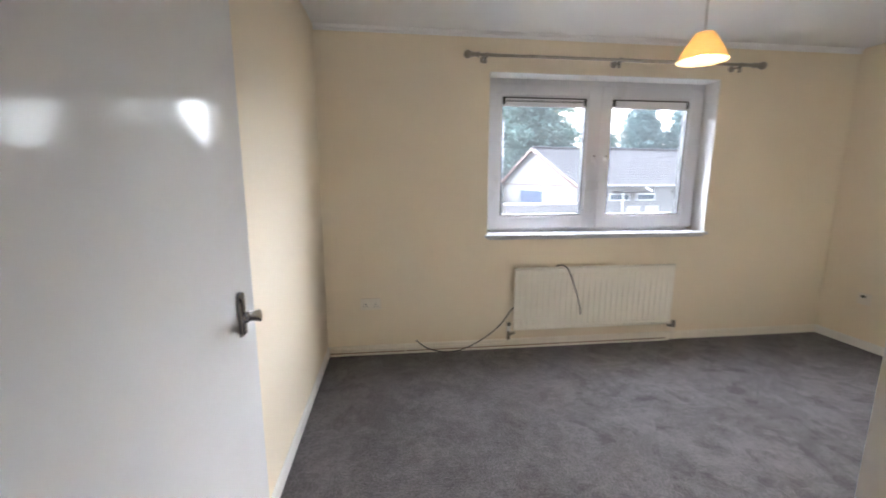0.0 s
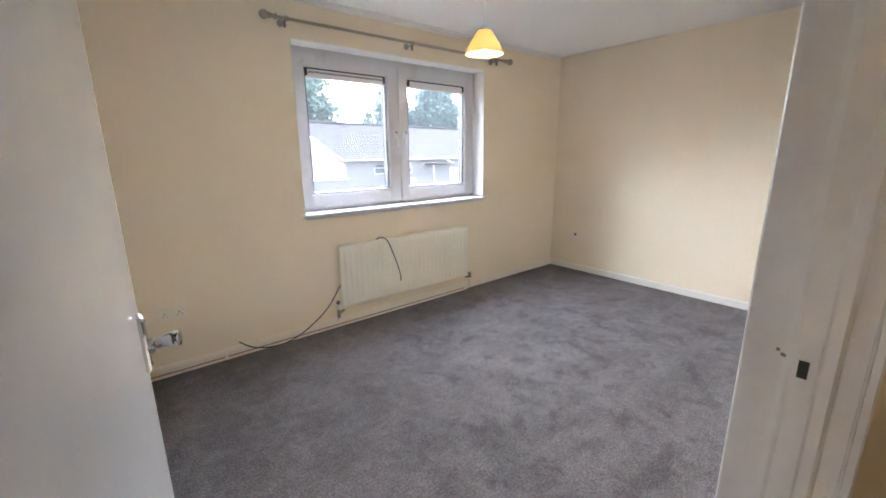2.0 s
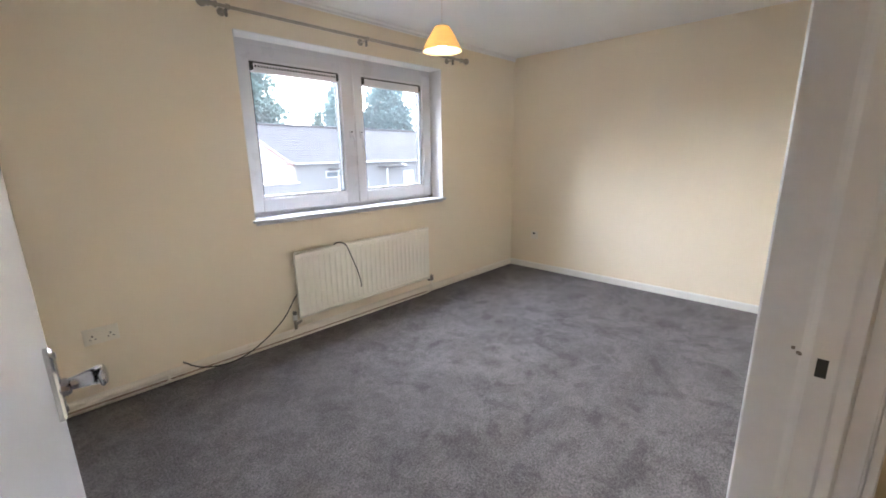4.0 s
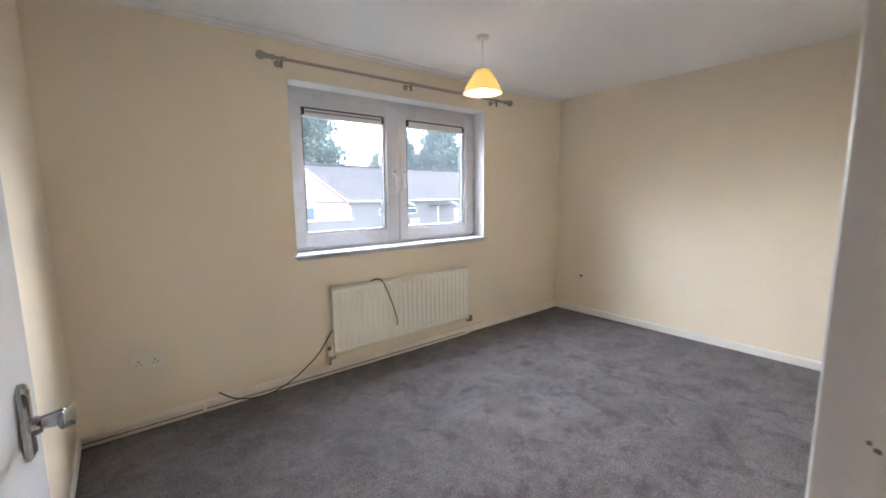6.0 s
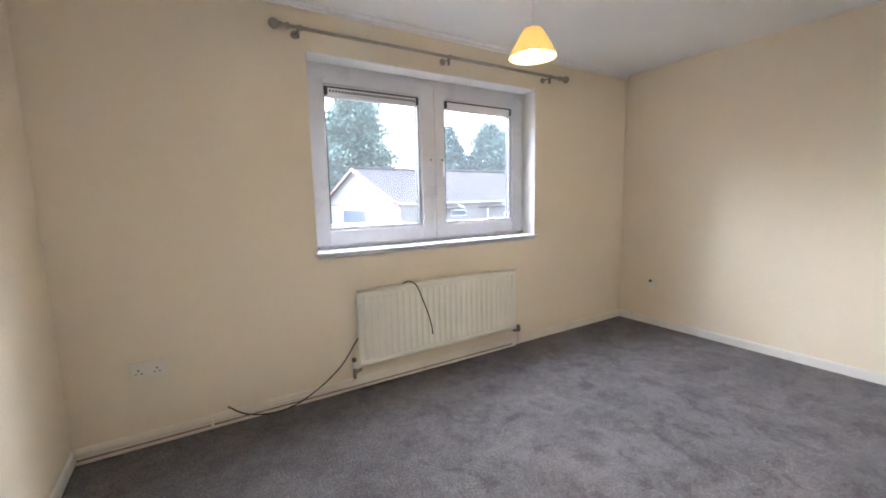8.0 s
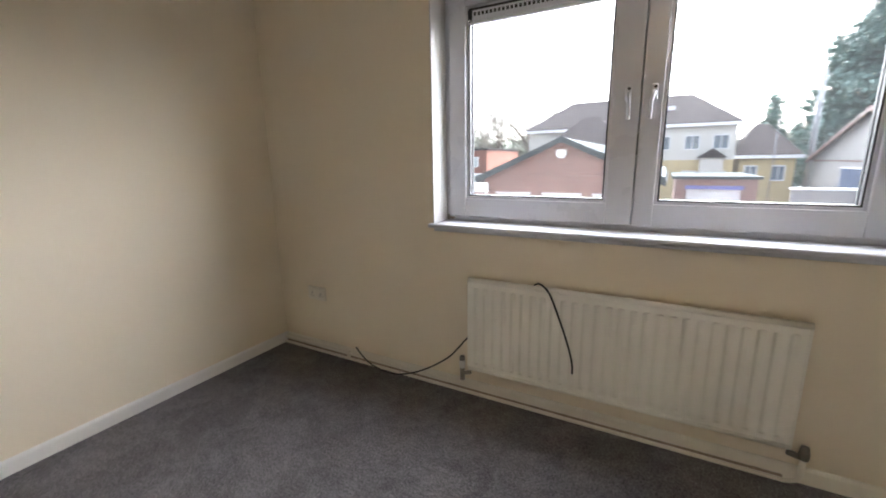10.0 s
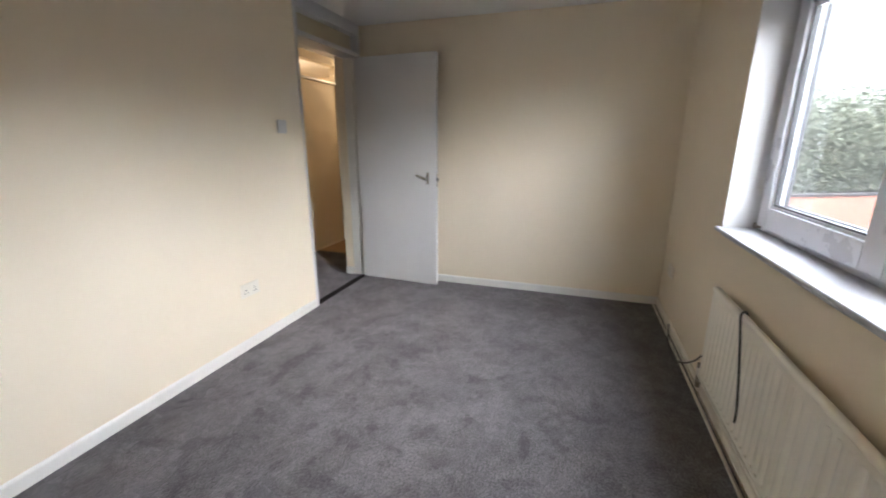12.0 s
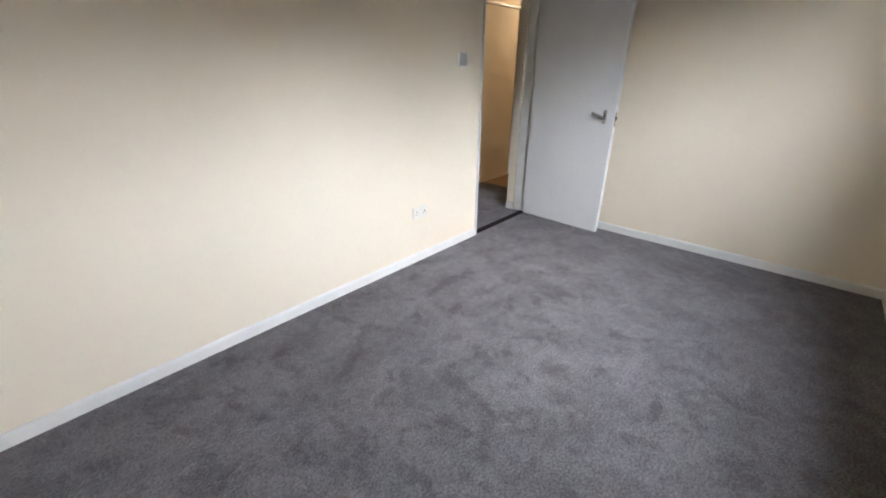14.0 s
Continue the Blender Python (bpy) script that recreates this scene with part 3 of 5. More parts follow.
MID = 2.046
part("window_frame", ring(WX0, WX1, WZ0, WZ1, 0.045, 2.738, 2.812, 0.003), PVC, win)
for x0, x1, g0, g1 in ((1.185, MID - 0.002, 1.284, 1.928), (MID + 0.002, 2.858, 2.136, 2.757)):
    z0, z1, gz0, gz1 = 0.900, 1.958, 1.003, 1.866
    bm = bmesh.new()
    for a in ((x0, g0 - 0.012, z0, z1), (g1 + 0.012, x1, z0, z1)):
        box(a[0], a[1], 2.722, 2.792, a[2], a[3], 0.004, bm)
    box(g0 - 0.0125, g1 + 0.0125, 2.7224, 2.792, gz1 + 0.012, z1, 0.003, bm)
    box(g0 - 0.0125, g1 + 0.0125, 2.7224, 2.792, z0, gz0 - 0.012, 0.003, bm)
    sash = part("sash", bm, PVC, win, "white plastic sash")
    bm = bmesh.new()
    for s in ((g0 - 0.012, g0, gz0 - 0.012, gz1 + 0.012), (g1, g1 + 0.012, gz0 - 0.012, gz1 + 0.012), (g0, g1, gz1, gz1 + 0.012), (g0, g1, gz0 - 0.012, gz0)):
        box(s[0], s[1], 2.734, 2.790, s[2], s[3], 0.002, bm)
    part("glazing_bead", bm, PVC, sash)
    bm = ring(g0, g1, gz0, gz1, 0.0065, 2.737, 2.757, 0.0)
    part("gasket", bm, GASKET, sash, "black rubber gasket")
    part("spacer_bar", ring(g0, g1, gz0, gz1, 0.006, 2.774, 2.7895, 0.0), GASKET, sash, "dark spacer behind the glass")
    pane = part("pane", box(g0 + 0.001, g1 - 0.001, GY, GY + 0.005, gz0 + 0.001, gz1 - 0.001), GLASS, sash, "clear glass pane")
    pane.visible_shadow = False
    # vent strip along the top of the glass
    vent = part("trickle_vent", box(g0 + 0.02, g1 - 0.02, 2.728, 2.757, gz1 - 0.056, gz1 - 0.009, 0.003), VENT, sash, "slotted trickle vent strip")
    part("vent_top", box(g0 + 0.002, g1 - 0.002, 2.731, 2.7565, gz1 - 0.0088, gz1 + 0.001), GASKET, vent, "dark upper channel")
    bm = bmesh.new()
    for k in range(30 if x0 < MID - 0.1 else 0):
        x = g0 + 0.036 + k * (g1 - g0 - 0.072) / 29
        box(x - 0.0055, x + 0.0055, 2.7262, 2.729, gz1 - 0.034, gz1 - 0.020, 0.0, bm)
    if bm.verts:
        part("slots", bm, DARK, vent, "row of dark slots")
    for x in (g0 + 0.0115, g1 - 0.0115):
        part("end_cap", box(x - 0.0105, x + 0.0105, 2.725, 2.7568, gz1 - 0.050, gz1 - 0.009, 0.002), GASKET, vent, "dark end cap")
    part("lower_lip", box(g0 + 0.003, g1 - 0.003, 2.733, 2.7566, gz1 - 0.064, gz1 - 0.0565, 0.001), WHITE_BOARD, vent)

part("mullion", box(MID - 0.03, MID + 0.03, 2.7925, 2.815, 0.92, 1.94, 0.002), PVC, win)
for x, side in ((1.998, -1), (2.092, 1)):
    h = part("window_handle", box(x - 0.0125, x + 0.0125, 2.708, 2.722, 1.402, 1.462, 0.005), PVC, win, "white locking lever handle")
    part("lock", lathe([(0.006, 0.0), (0.006, -0.004), (0.0001, -0.005)], (x + 0.003, 2.708, 1.450), axis="y", sides=14), DARK, h, "dark key lock")
    bm = tube(curve_points([(x, 2.706, 1.432), (x - 0.001 * side, 2.690, 1.420), (x - 0.007 * side, 2.682, 1.396), (x - 0.008 * side, 2.682, 1.370), (x - 0.008 * side, 2.682, 1.330)], 5), 0.0072, sides=12)
    part("lever", bm, PVC, h, smooth=True)
for x, s in ((WX0 + 0.03, 1), (WX1 - 0.03, -1)):
    c = part("corner_hinge", box(x - 0.018, x + 0.018, 2.715, 2.737, 0.884, 0.895, 0.002), NICKEL, win, "metal corner hinge")
    part("pivot", tube([(x - 0.01 * s, 2.718, 0.880), (x - 0.01 * s, 2.718, 0.908)], 0.006), NICKEL, c)

# plaster reveal lining and the sill board
lin = thing("window_reveal_1", (2.02, 2.66, 1.4), "white painted window reveal", "window reveal", kind=ST)
part("reveal_side", box(WX0 - 0.004, WX0 + 0.002, YN - 0.0015, 2.737, WZ0, WZ1), REVEAL, lin)
part("reveal_side", box(WX1 - 0.002, WX1 + 0.004, YN - 0.0015, 2.737, WZ0, WZ1), REVEAL, lin)
part("reveal_head", box(WX0 + 0.002, WX1 - 0.002, YN - 0.0015, 2.737, WZ1 - 0.002, WZ1 + 0.004), CEILING, lin)
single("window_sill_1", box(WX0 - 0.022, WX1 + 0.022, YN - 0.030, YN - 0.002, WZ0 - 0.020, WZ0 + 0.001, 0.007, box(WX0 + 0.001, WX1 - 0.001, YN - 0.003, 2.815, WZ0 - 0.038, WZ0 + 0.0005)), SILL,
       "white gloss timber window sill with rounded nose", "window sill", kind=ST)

# ---- radiator ----
rad = thing("radiator", (2.0, 2.55, 0.0), "white single-panel steel radiator on pipes under the window", "radiator")
RX0, RX1, RZ0, RZ1, RY = 1.363, 2.645, 0.146, 0.630, 2.543
bm = bmesh.new()
ribs, steps = 27, 10
pitch = (RX1 - RX0 - 0.05) / ribs
rows = [(RZ0 + 0.012, 0.0), (RZ0 + 0.036, 0.0), (RZ0 + 0.038, 0.1), (RZ0 + 0.045, 1.0), (RZ1 - 0.051, 1.0), (RZ1 - 0.044, 0.1), (RZ1 - 0.042, 0.0), (RZ1 - 0.012, 0.0)]
cols = [(RX0 + 0.004, 0.0)]
for k in range(ribs):
    c = RX0 + 0.025 + (k + 0.5) * pitch
    cols += [(c + 0.0035 * k2, 0.5 + 0.5 * math.cos(math.pi * k2 / 5)) for k2 in range(-5, 6)]
cols.append((RX1 - 0.004, 0.0))
grid = [[bm.verts.new((x, RY + 0.0065 * a * b, z)) for x, a in cols] for z, b in rows]
for r0, r1 in zip(grid, grid[1:]):
    for k in range(len(cols) - 1):
        bm.faces.new((r0[k], r0[k + 1], r1[k + 1], r1[k]))
part("panel", bm, RADIATOR, rad, "pressed ribbed front panel")
part("top_seam", tube([(RX0 + 0.006, RY + 0.006, RZ1 - 0.010), (RX1 - 0.006, RY + 0.006, RZ1 - 0.010)], 0.0125), RADIATOR, rad, smooth=True)
part("bottom_seam", tube([(RX0 + 0.006, RY + 0.006, RZ0 + 0.012), (RX1 - 0.006, RY + 0.006, RZ0 + 0.012)], 0.0115), RADIATOR, rad, smooth=True)
part("back_panel", box(RX0 + 0.002, RX1 - 0.002, RY + 0.0145, RY + 0.024, RZ0 + 0.004, RZ1 - 0.004, 0.003), RADIATOR, rad)
for x in (RX0 + 0.15, RX1 - 0.15):
    part("bracket", box(x - 0.015, x + 0.015, RY + 0.022, YN - 0.001, RZ0 + 0.08, RZ1 - 0.03, 0.002), RADIATOR, rad)
for x0, x1 in ((RX0 + 0.004, RX0 + 0.016), (RX1 - 0.016, RX1 - 0.004)):
    part("end_seam", box(x0 - 0.004, x1 - 0.004, RY - 0.001, RY + 0.014, RZ0 + 0.01, RZ1 - 0.01, 0.004), RADIATOR, rad)
v = part("valve", tube([(RX0 - 0.034, 2.556, 0.078), (RX0 - 0.034, 2.556, 0.145)], 0.012, sides=14), NICKEL, rad, "chrome radiator valve", True)
part("nut", tube([(RX0 - 0.034, 2.556, 0.112), (RX0 + 0.012, 2.556, 0.128)], 0.010, sides=6), NICKEL, v)
part("cap", lathe([(0.015, 0.0), (0.016, 0.03), (0.013, 0.04), (0.0001, 0.041)], (RX0 - 0.034, 2.556, 0.145), sides=16), PLASTIC, v, "white valve cap", True)
part("knob", lathe([(0.0135, 0.0), (0.014, 0.016), (0.011, 0.022), (0.0001, 0.023)], (RX0 - 0.034, 2.556, 0.186), sides=16), BRASS_DARK, v, "dark valve knob", True)
v = part("valve", tube([(RX1 + 0.036, 2.556, 0.050), (RX1 + 0.036, 2.556, 0.128)], 0.010, sides=14), PIPE_PAINT, rad, smooth=True)
part("nut", tube([(RX1 - 0.012, 2.556, 0.132), (RX1 + 0.03, 2.556, 0.124)], 0.011, sides=6), BRASS_DARK, v)
part("knob", lathe([(0.015, 0.0), (0.017, 0.018), (0.012, 0.05), (0.0001, 0.052)], (RX1 + 0.036, 2.556, 0.118), sides=16), BRASS_DARK, v, "dark lockshield cap", True)

# added brown strip: paints the shade in the gap behind the pipes
single("trim_pipe_shade", box(XW + 0.014, 2.64, 2.5795, 2.5828, 0.008, 0.018), PIPE_SHADE, "brown strip of painted shade on the skirting between the pipes", "trim", kind=ST)
hp = thing("heating_pipe", (1.3, 2.573, 0.05), "cream painted copper heating pipe along the skirting", "pipe", "heating pipes")
part("run", tube([(XW + 0.001, 2.573, 0.038), (1.285, 2.573, 0.038)] + curve_points([(1.300, 2.573, 0.040), (1.322, 2.567, 0.060), (RX0 - 0.034, 2.556, 0.079)], 5)[1:], 0.0075, sides=10), PIPE_PAINT, hp, smooth=True)
hp = thing("heating_pipe", (2.0, 2.57, 0.02), "lower cream painted copper heating pipe along the skirting", "pipe", "heating pipes")
part("run", tube([(XW + 0.001, 2.562, 0.0085), (2.64, 2.562, 0.0085)] + curve_points([(2.655, 2.564, 0.010), (2.676, 2.560, 0.026), (RX1 + 0.036, 2.556, 0.052)], 5)[1:], 0.0075, sides=10), PIPE_PAINT, hp, smooth=True)
for x in (0.55,):
    part("clip", box(x - 0.008, x + 0.008, 2.560, 2.583, 0.004, 0.049, 0.003), PIPE_PAINT, hp)

# ---- loose aerial cable: up from behind the radiator and along the floor ----
cab = thing("aerial_cable", (1.4, 2.55, 0.02), "thin black coaxial cable looped behind the radiator", "cable")
part("short_end", tube(curve_points([(1.66, 2.579, 0.50), (1.672, 2.577, 0.60), (1.700, 2.558, 0.640), (1.735, 2.530, 0.640), (1.765, 2.523, 0.610), (1.80, 2.523, 0.53), (1.845, 2.524, 0.41),
                                    (1.872, 2.525, 0.315), (1.876, 2.525, 0.262)], 7), 0.0042, sides=8), CABLE, cab, smooth=True)
part("long_end", tube(curve_points([(1.44, 2.576, 0.40), (1.40, 2.577, 0.345), (1.352, 2.572, 0.305), (1.305, 2.564, 0.245), (1.25, 2.555, 0.182), (1.16, 2.545, 0.115), (1.065, 2.536, 0.062),
                                   (0.97, 2.530, 0.026), (0.885, 2.530, 0.012), (0.80, 2.536, 0.016), (0.73, 2.540, 0.034), (0.678, 2.546, 0.062), (0.640, 2.550, 0.094)], 7), 0.0042, sides=8), CABLE, cab, smooth=True)
part("plug", tube([(0.642, 2.550, 0.092), (0.628, 2.551, 0.105)], 0.0055), BRASS_DARK, cab, "metal plug end")

single("trim_ceiling_edge", box(XW + 0.002, XE - 0.002, YN - 0.012, YN - 0.0005, TOP - 0.036, TOP - 0.018, 0.004), CEILING, "white painted edge strip under the ceiling", "trim", kind=ST)

# ---- curtain pole ----
pole = thing("curtain_pole", (2.06, 2.52, 2.085), "brushed nickel curtain pole with ball ends over the window", "curtain pole")
PX0, PX1, PZ, PYY = 0.985, 3.142, 2.085, 2.520
part("rod", tube([(PX0 + 0.06, PYY, PZ), (PX1 - 0.06, PYY, PZ)], 0.0095, sides=16), NICKEL, pole, smooth=True)
part("outer_rod", tube([(MID, PYY, PZ), (PX1 - 0.06, PYY, PZ)], 0.0112, sides=16), NICKEL, pole, smooth=True)
for x, s in ((PX0, 1), (PX1, -1)):
    f = part("finial", lathe([(0.0001, -0.027), (0.010, -0.0255), (0.019, -0.019), (0.025, -0.009), (0.027, 0.0), (0.025, 0.009), (0.019, 0.019), (0.010, 0.0255), (0.0001, 0.027)], (x, PYY, PZ), axis="x"), NICKEL, pole, "ball finial", True)
    part("neck", lathe([(0.012, 0.02), (0.017, 0.026), (0.017, 0.036), (0.012, 0.04), (0.0125, 0.06), (0.018, 0.064), (0.018, 0.072), (0.011, 0.076)] if s > 0 else
                       [(0.011, -0.076), (0.018, -0.072), (0.018, -0.064), (0.0125, -0.06), (0.012, -0.04), (0.017, -0.036), (0.017, -0.026), (0.012, -0.02)], (x, PYY, PZ), axis="x", sides=20), NICKEL, f, smooth=True)
for x in (1.103, 2.043, 2.961):
    b = part("bracket", tube([(x, YN - 0.001, PZ - 0.012), (x, PYY, PZ - 0.016)], 0.006), NICKEL, pole, "pole bracket")
    part("cup", lathe([(0.0125, -0.008), (0.0155, -0.008), (0.0155, 0.008), (0.0125, 0.008)], (x + 0.012, PYY, PZ), axis="x", sides=20), NICKEL, b, smooth=True)
    part("wall_plate", lathe([(0.022, 0.0), (0.022, -0.006), (0.014, -0.010), (0.0001, -0.010)], (x, YN - 0.0005, PZ - 0.012), axis="y", sides=20), NICKEL, b, smooth=True)
    part("hook", box(x - 0.006, x + 0.006, PYY - 0.010, PYY + 0.006, PZ - 0.052, PZ - 0.012, 0.002), BRASS_DARK, b, "dark bracket screw block")

# ---- pendant lamp ----
LX, LY, SH = 2.145, 1.86, 1.905
lamp = thing("pendant_lamp", (LX, LY, TOP), "lit pendant lamp with an amber cone shade", "ceiling lamp")
part("ceiling_rose", lathe([(0.0001, -0.026), (0.020, -0.026), (0.034, -0.021), (0.040, -0.012), (0.041, 0.0)], (LX, LY, TOP - 0.0005), sides=28), PLASTIC, lamp, smooth=True)
part("flex", tube([(LX, LY, TOP - 0.02), (LX, LY, SH + 0.140)], 0.0032, sides=8), PLASTIC, lamp, smooth=True)
part("lamp_holder", lathe([(0.006, 0.075), (0.016, 0.06), (0.018, 0.0), (0.0001, -0.002)], (LX, LY, SH + 0.076), sides=20), PLASTIC, lamp, smooth=True)
shade = [(0.124, 0.0), (0.122, 0.004), (0.106, 0.040), (0.080, 0.086), (0.059, 0.120), (0.046, 0.140), (0.018, 0.146),
         (0.018, 0.143), (0.044, 0.137), (0.057, 0.117), (0.078, 0.084), (0.104, 0.040), (0.1205, 0.003), (0.124, 0.0)]
part("shade", lathe(shade, (LX, LY, SH), sides=48), SHADE, lamp, "amber glowing cone shade", True)
part("bulb", lathe([(0.0001, -0.058), (0.013, -0.054), (0.024, -0.042), (0.028, -0.028), (0.024, -0.012), (0.014, 0.004), (0.012, 0.014)], (LX, LY, SH + 0.062), sides=24), BULB, lamp, "lit bulb", True)
pl = new("pendant_light", bpy.data.lights.new("pendant_light", "POINT"))
pl.data.energy, pl.data.color, pl.data.shadow_soft_size = 0.2, (1.0, 0.80, 0.58), 0.03
pl.location = (LX, LY, SH + 0.012)


# ---- sockets and switch ----
def face_plate(name, along, a0, a1, z0, z1, face, sign, label, category, slots, rockers, group="", plastic=SOCKET):
    """A wall plate on a wall along x or y; slots and rockers are given from the plate's lower left."""
    mid = (a0 + a1) / 2
    th = thing(name, (mid, face, z0) if along == "x" else (face, mid, z0), label, category, group)

    def bx(u0, u1, w0, w1, d0, d1, bev=0.0):
        f0, f1 = sorted((face + sign * d0, face + sign * d1))
        return box(u0, u1, f0, f1, w0, w1, bev) if along == "x" else box(f0, f1, u0, u1, w0, w1, bev)
    pl_ = part("plate", bx(a0, a1, z0, z1, 0.0, 0.010, 0.003), plastic, th)
    for u, w in slots:
        part("earth_slot", bx(a0 + u - 0.0035, a0 + u + 0.0035, z0 + w + 0.004, z0 + w + 0.014, 0.0095, 0.0106), SLOT, pl_)
        for du in (-0.011, 0.011):
            part("pin_slot", bx(a0 + u + du - 0.004, a0 + u + du + 0.004, z0 + w - 0.011, z0 + w - 0.006, 0.0095, 0.0106), SLOT, pl_)
    for u, w in rockers:
        part("rocker", bx(a0 + u - 0.006, a0 + u + 0.006, z0 + w - 0.010, z0 + w + 0.010, 0.009, 0.0135, 0.002), plastic, pl_)
    return th


two = [(0.036, 0.036), (0.110, 0.036)]
face_plate("socket", "x", 0.230, 0.376, 0.338, 0.424, YN, -1, "white double power socket low on the window wall", "power socket", two, [(0.062, 0.062), (0.084, 0.062)], "power sockets")
face_plate("socket", "x", 1.480, 1.626, 0.338, 0.424, YS, 1, "white double power socket low beside the doorway wall", "power socket", two, [(0.062, 0.062), (0.084, 0.062)], "power sockets")
aer = face_plate("aerial_socket", "y", 2.236, 2.322, 0.338, 0.424, XE, -1, "white single aerial outlet near the corner", "aerial socket", [], [])
part("jack", lathe([(0.012, 0.0), (0.012, -0.008), (0.0001, -0.009)], (XE - 0.010, 2.281, 0.400), axis="x", sides=14), DARK, aer, "dark aerial jack")
face_plate("light_switch", "x", 1.068, 1.154, 1.332, 1.418, YS, 1, "greyish white single light switch beside the doorway", "light switch", [], [(0.043, 0.043)], plastic=SWITCH)

# ---- hall outside the door ----
HS = -1.03
single("hall_floor", box(-0.6, 1.8, HS - 0.1, -0.02, -0.12, -0.001), CARPET, "dark grey hall carpet", "carpet", kind=ST)
single("hall_wood_floor", box(-2.4, -0.6, HS - 0.1, -0.2, -0.12, -0.002), WOOD, "oak board floor beyond the hall carpet", "floor", kind=ST)
single("hall_ceiling", box(-2.5, 1.9, -2.7, -0.138, TOP, TOP + 0.2), CEILING, "white hall ceiling", "ceiling", kind=ST)
single("hall_wall_south", wall_mesh("x", -2.4, 1.8, HS - 0.1, HS, -0.12, TOP, [(-1.24, -0.44, 0.0, 2.17)]), CREAM, "cream hall wall with a doorway", "wall", kind=ST)
single("hall_wall_north", wall_mesh("x", -2.4, XW - 0.16, -0.235, -0.135, -0.12, TOP), CREAM, "cream hall wall", "wall", kind=ST)
single("hall_wall_east", wall_mesh("y", HS, -0.138, 1.8, 1.9, -0.12, TOP), CREAM, "cream hall end wall", "wall", kind=ST)
single("hall_wall_west", wall_mesh("y", -2.7, -0.135, -2.5, -2.4, -0.12, TOP), CREAM, "cream hall end wall", "wall", kind=ST)
single("far_room_floor", box(-2.4, 1.8, -2.7, HS - 0.1, -0.12, -0.002), WOOD, "oak board floor of the far room", "floor", kind=ST)
single("far_room_wall_south", wall_mesh("x", -2.4, 1.8, -2.8, -2.7, -0.12, TOP), CREAM, "cream far room wall", "wall", kind=ST)
single("far_room_wall_east", wall_mesh("y", -2.7, HS - 0.1, 1.8, 1.9, -0.12, TOP), CREAM, "cream far room wall", "wall", kind=ST)
single("hall_wall_return", box(-0.17, 0.060, -0.236, -0.1525, 0.0, TOP - 0.001), CREAM, "cream wall end beside the door frame", "wall", kind=ST)
skirting("baseboard_hall", "y", -0.236, -0.1525, 0.060, 1, 0.07)
hd = thing("door_2", (-0.84, HS - 0.05, 0), "closed cream hall door under an open fanlight", "door", kind=ST)
part("leaf", box(-1.235, -0.445, HS - 0.075, HS - 0.035, 0.006, 1.955, 0.002), CREAM, hd, "cream painted flush door leaf")
for x0, x1 in ((-1.2395, -1.212), (-0.468, -0.4405)):
    part("stop", box(x0, x1, HS - 0.095, HS - 0.0755, 0.0, 1.9565, 0.001), CREAM, hd)
part("head_rail", box(-1.238, -0.442, HS - 0.095, HS - 0.004, 1.957, 1.985, 0.002), TRIM, hd, "white door head")
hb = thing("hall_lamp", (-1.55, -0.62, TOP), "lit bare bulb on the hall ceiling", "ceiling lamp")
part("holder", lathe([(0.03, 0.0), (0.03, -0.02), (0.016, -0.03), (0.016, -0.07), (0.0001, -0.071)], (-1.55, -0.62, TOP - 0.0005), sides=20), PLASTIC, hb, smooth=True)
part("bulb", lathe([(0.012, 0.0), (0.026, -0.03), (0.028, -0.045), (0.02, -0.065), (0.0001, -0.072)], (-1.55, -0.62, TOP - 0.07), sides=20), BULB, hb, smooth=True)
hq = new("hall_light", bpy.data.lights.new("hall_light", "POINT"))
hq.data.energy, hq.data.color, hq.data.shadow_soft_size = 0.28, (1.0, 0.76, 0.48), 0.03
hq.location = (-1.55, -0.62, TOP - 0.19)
hl = new("far_room_light", bpy.data.lights.new("far_room_light", "POINT"))
hl.data.energy, hl.data.color, hl.data.shadow_soft_size = 1.6, (1.0, 0.74, 0.44), 0.08
hl.location = (-0.9, -1.9, 2.0)

# ---- outside: ground ----
GZ = -2.65
single("ground", box(-1500, 1500, -1500, 2500, GZ - 1, GZ), ASPHALT, "grey asphalt yard and street reaching the horizon", "ground", kind=ST)
single("lower_storey", box(XW - 0.16, XE + 0.2, -0.138, YN + 0.224, GZ, -0.124, 0.0, box(-2.5, 1.9, -2.8, -0.142, GZ, -0.124)), RED_BRICK,
       "plain brick lower storey under the rooms", "wall", kind=ST)


def gable_roof(u0, u1, half, eave, ridge, place, courses=18, thick=0.05):
    """Stepped courses of tiles on both slopes; place(u, v, z): along, across, up."""
    bm = bmesh.new()
    for s in (-1, 1):
        for k in range(courses):
            a, b = k / courses, (k + 1.0) / courses
            va, vb = s * half * (1 - a), s * half * (1 - b)
            za, zb = eave + (ridge - eave) * a, eave + (ridge - eave) * b
            quad = [(va, za + thick), (vb, zb + thick * 0.4), (vb, zb - thick), (va, za - thick)]
            lo = [bm.verts.new(place(u0, v, z)) for v, z in quad]
            hi = [bm.verts.new(place(u1, v, z)) for v, z in quad]
            for i in range(4):
                bm.faces.new((lo[i], lo[(i + 1) % 4], hi[(i + 1) % 4], hi[i]))
            bm.faces.new(lo[::-1])
            bm.faces.new(hi)
    bmesh.ops.recalc_face_normals(bm, faces=bm.faces)
    return bm


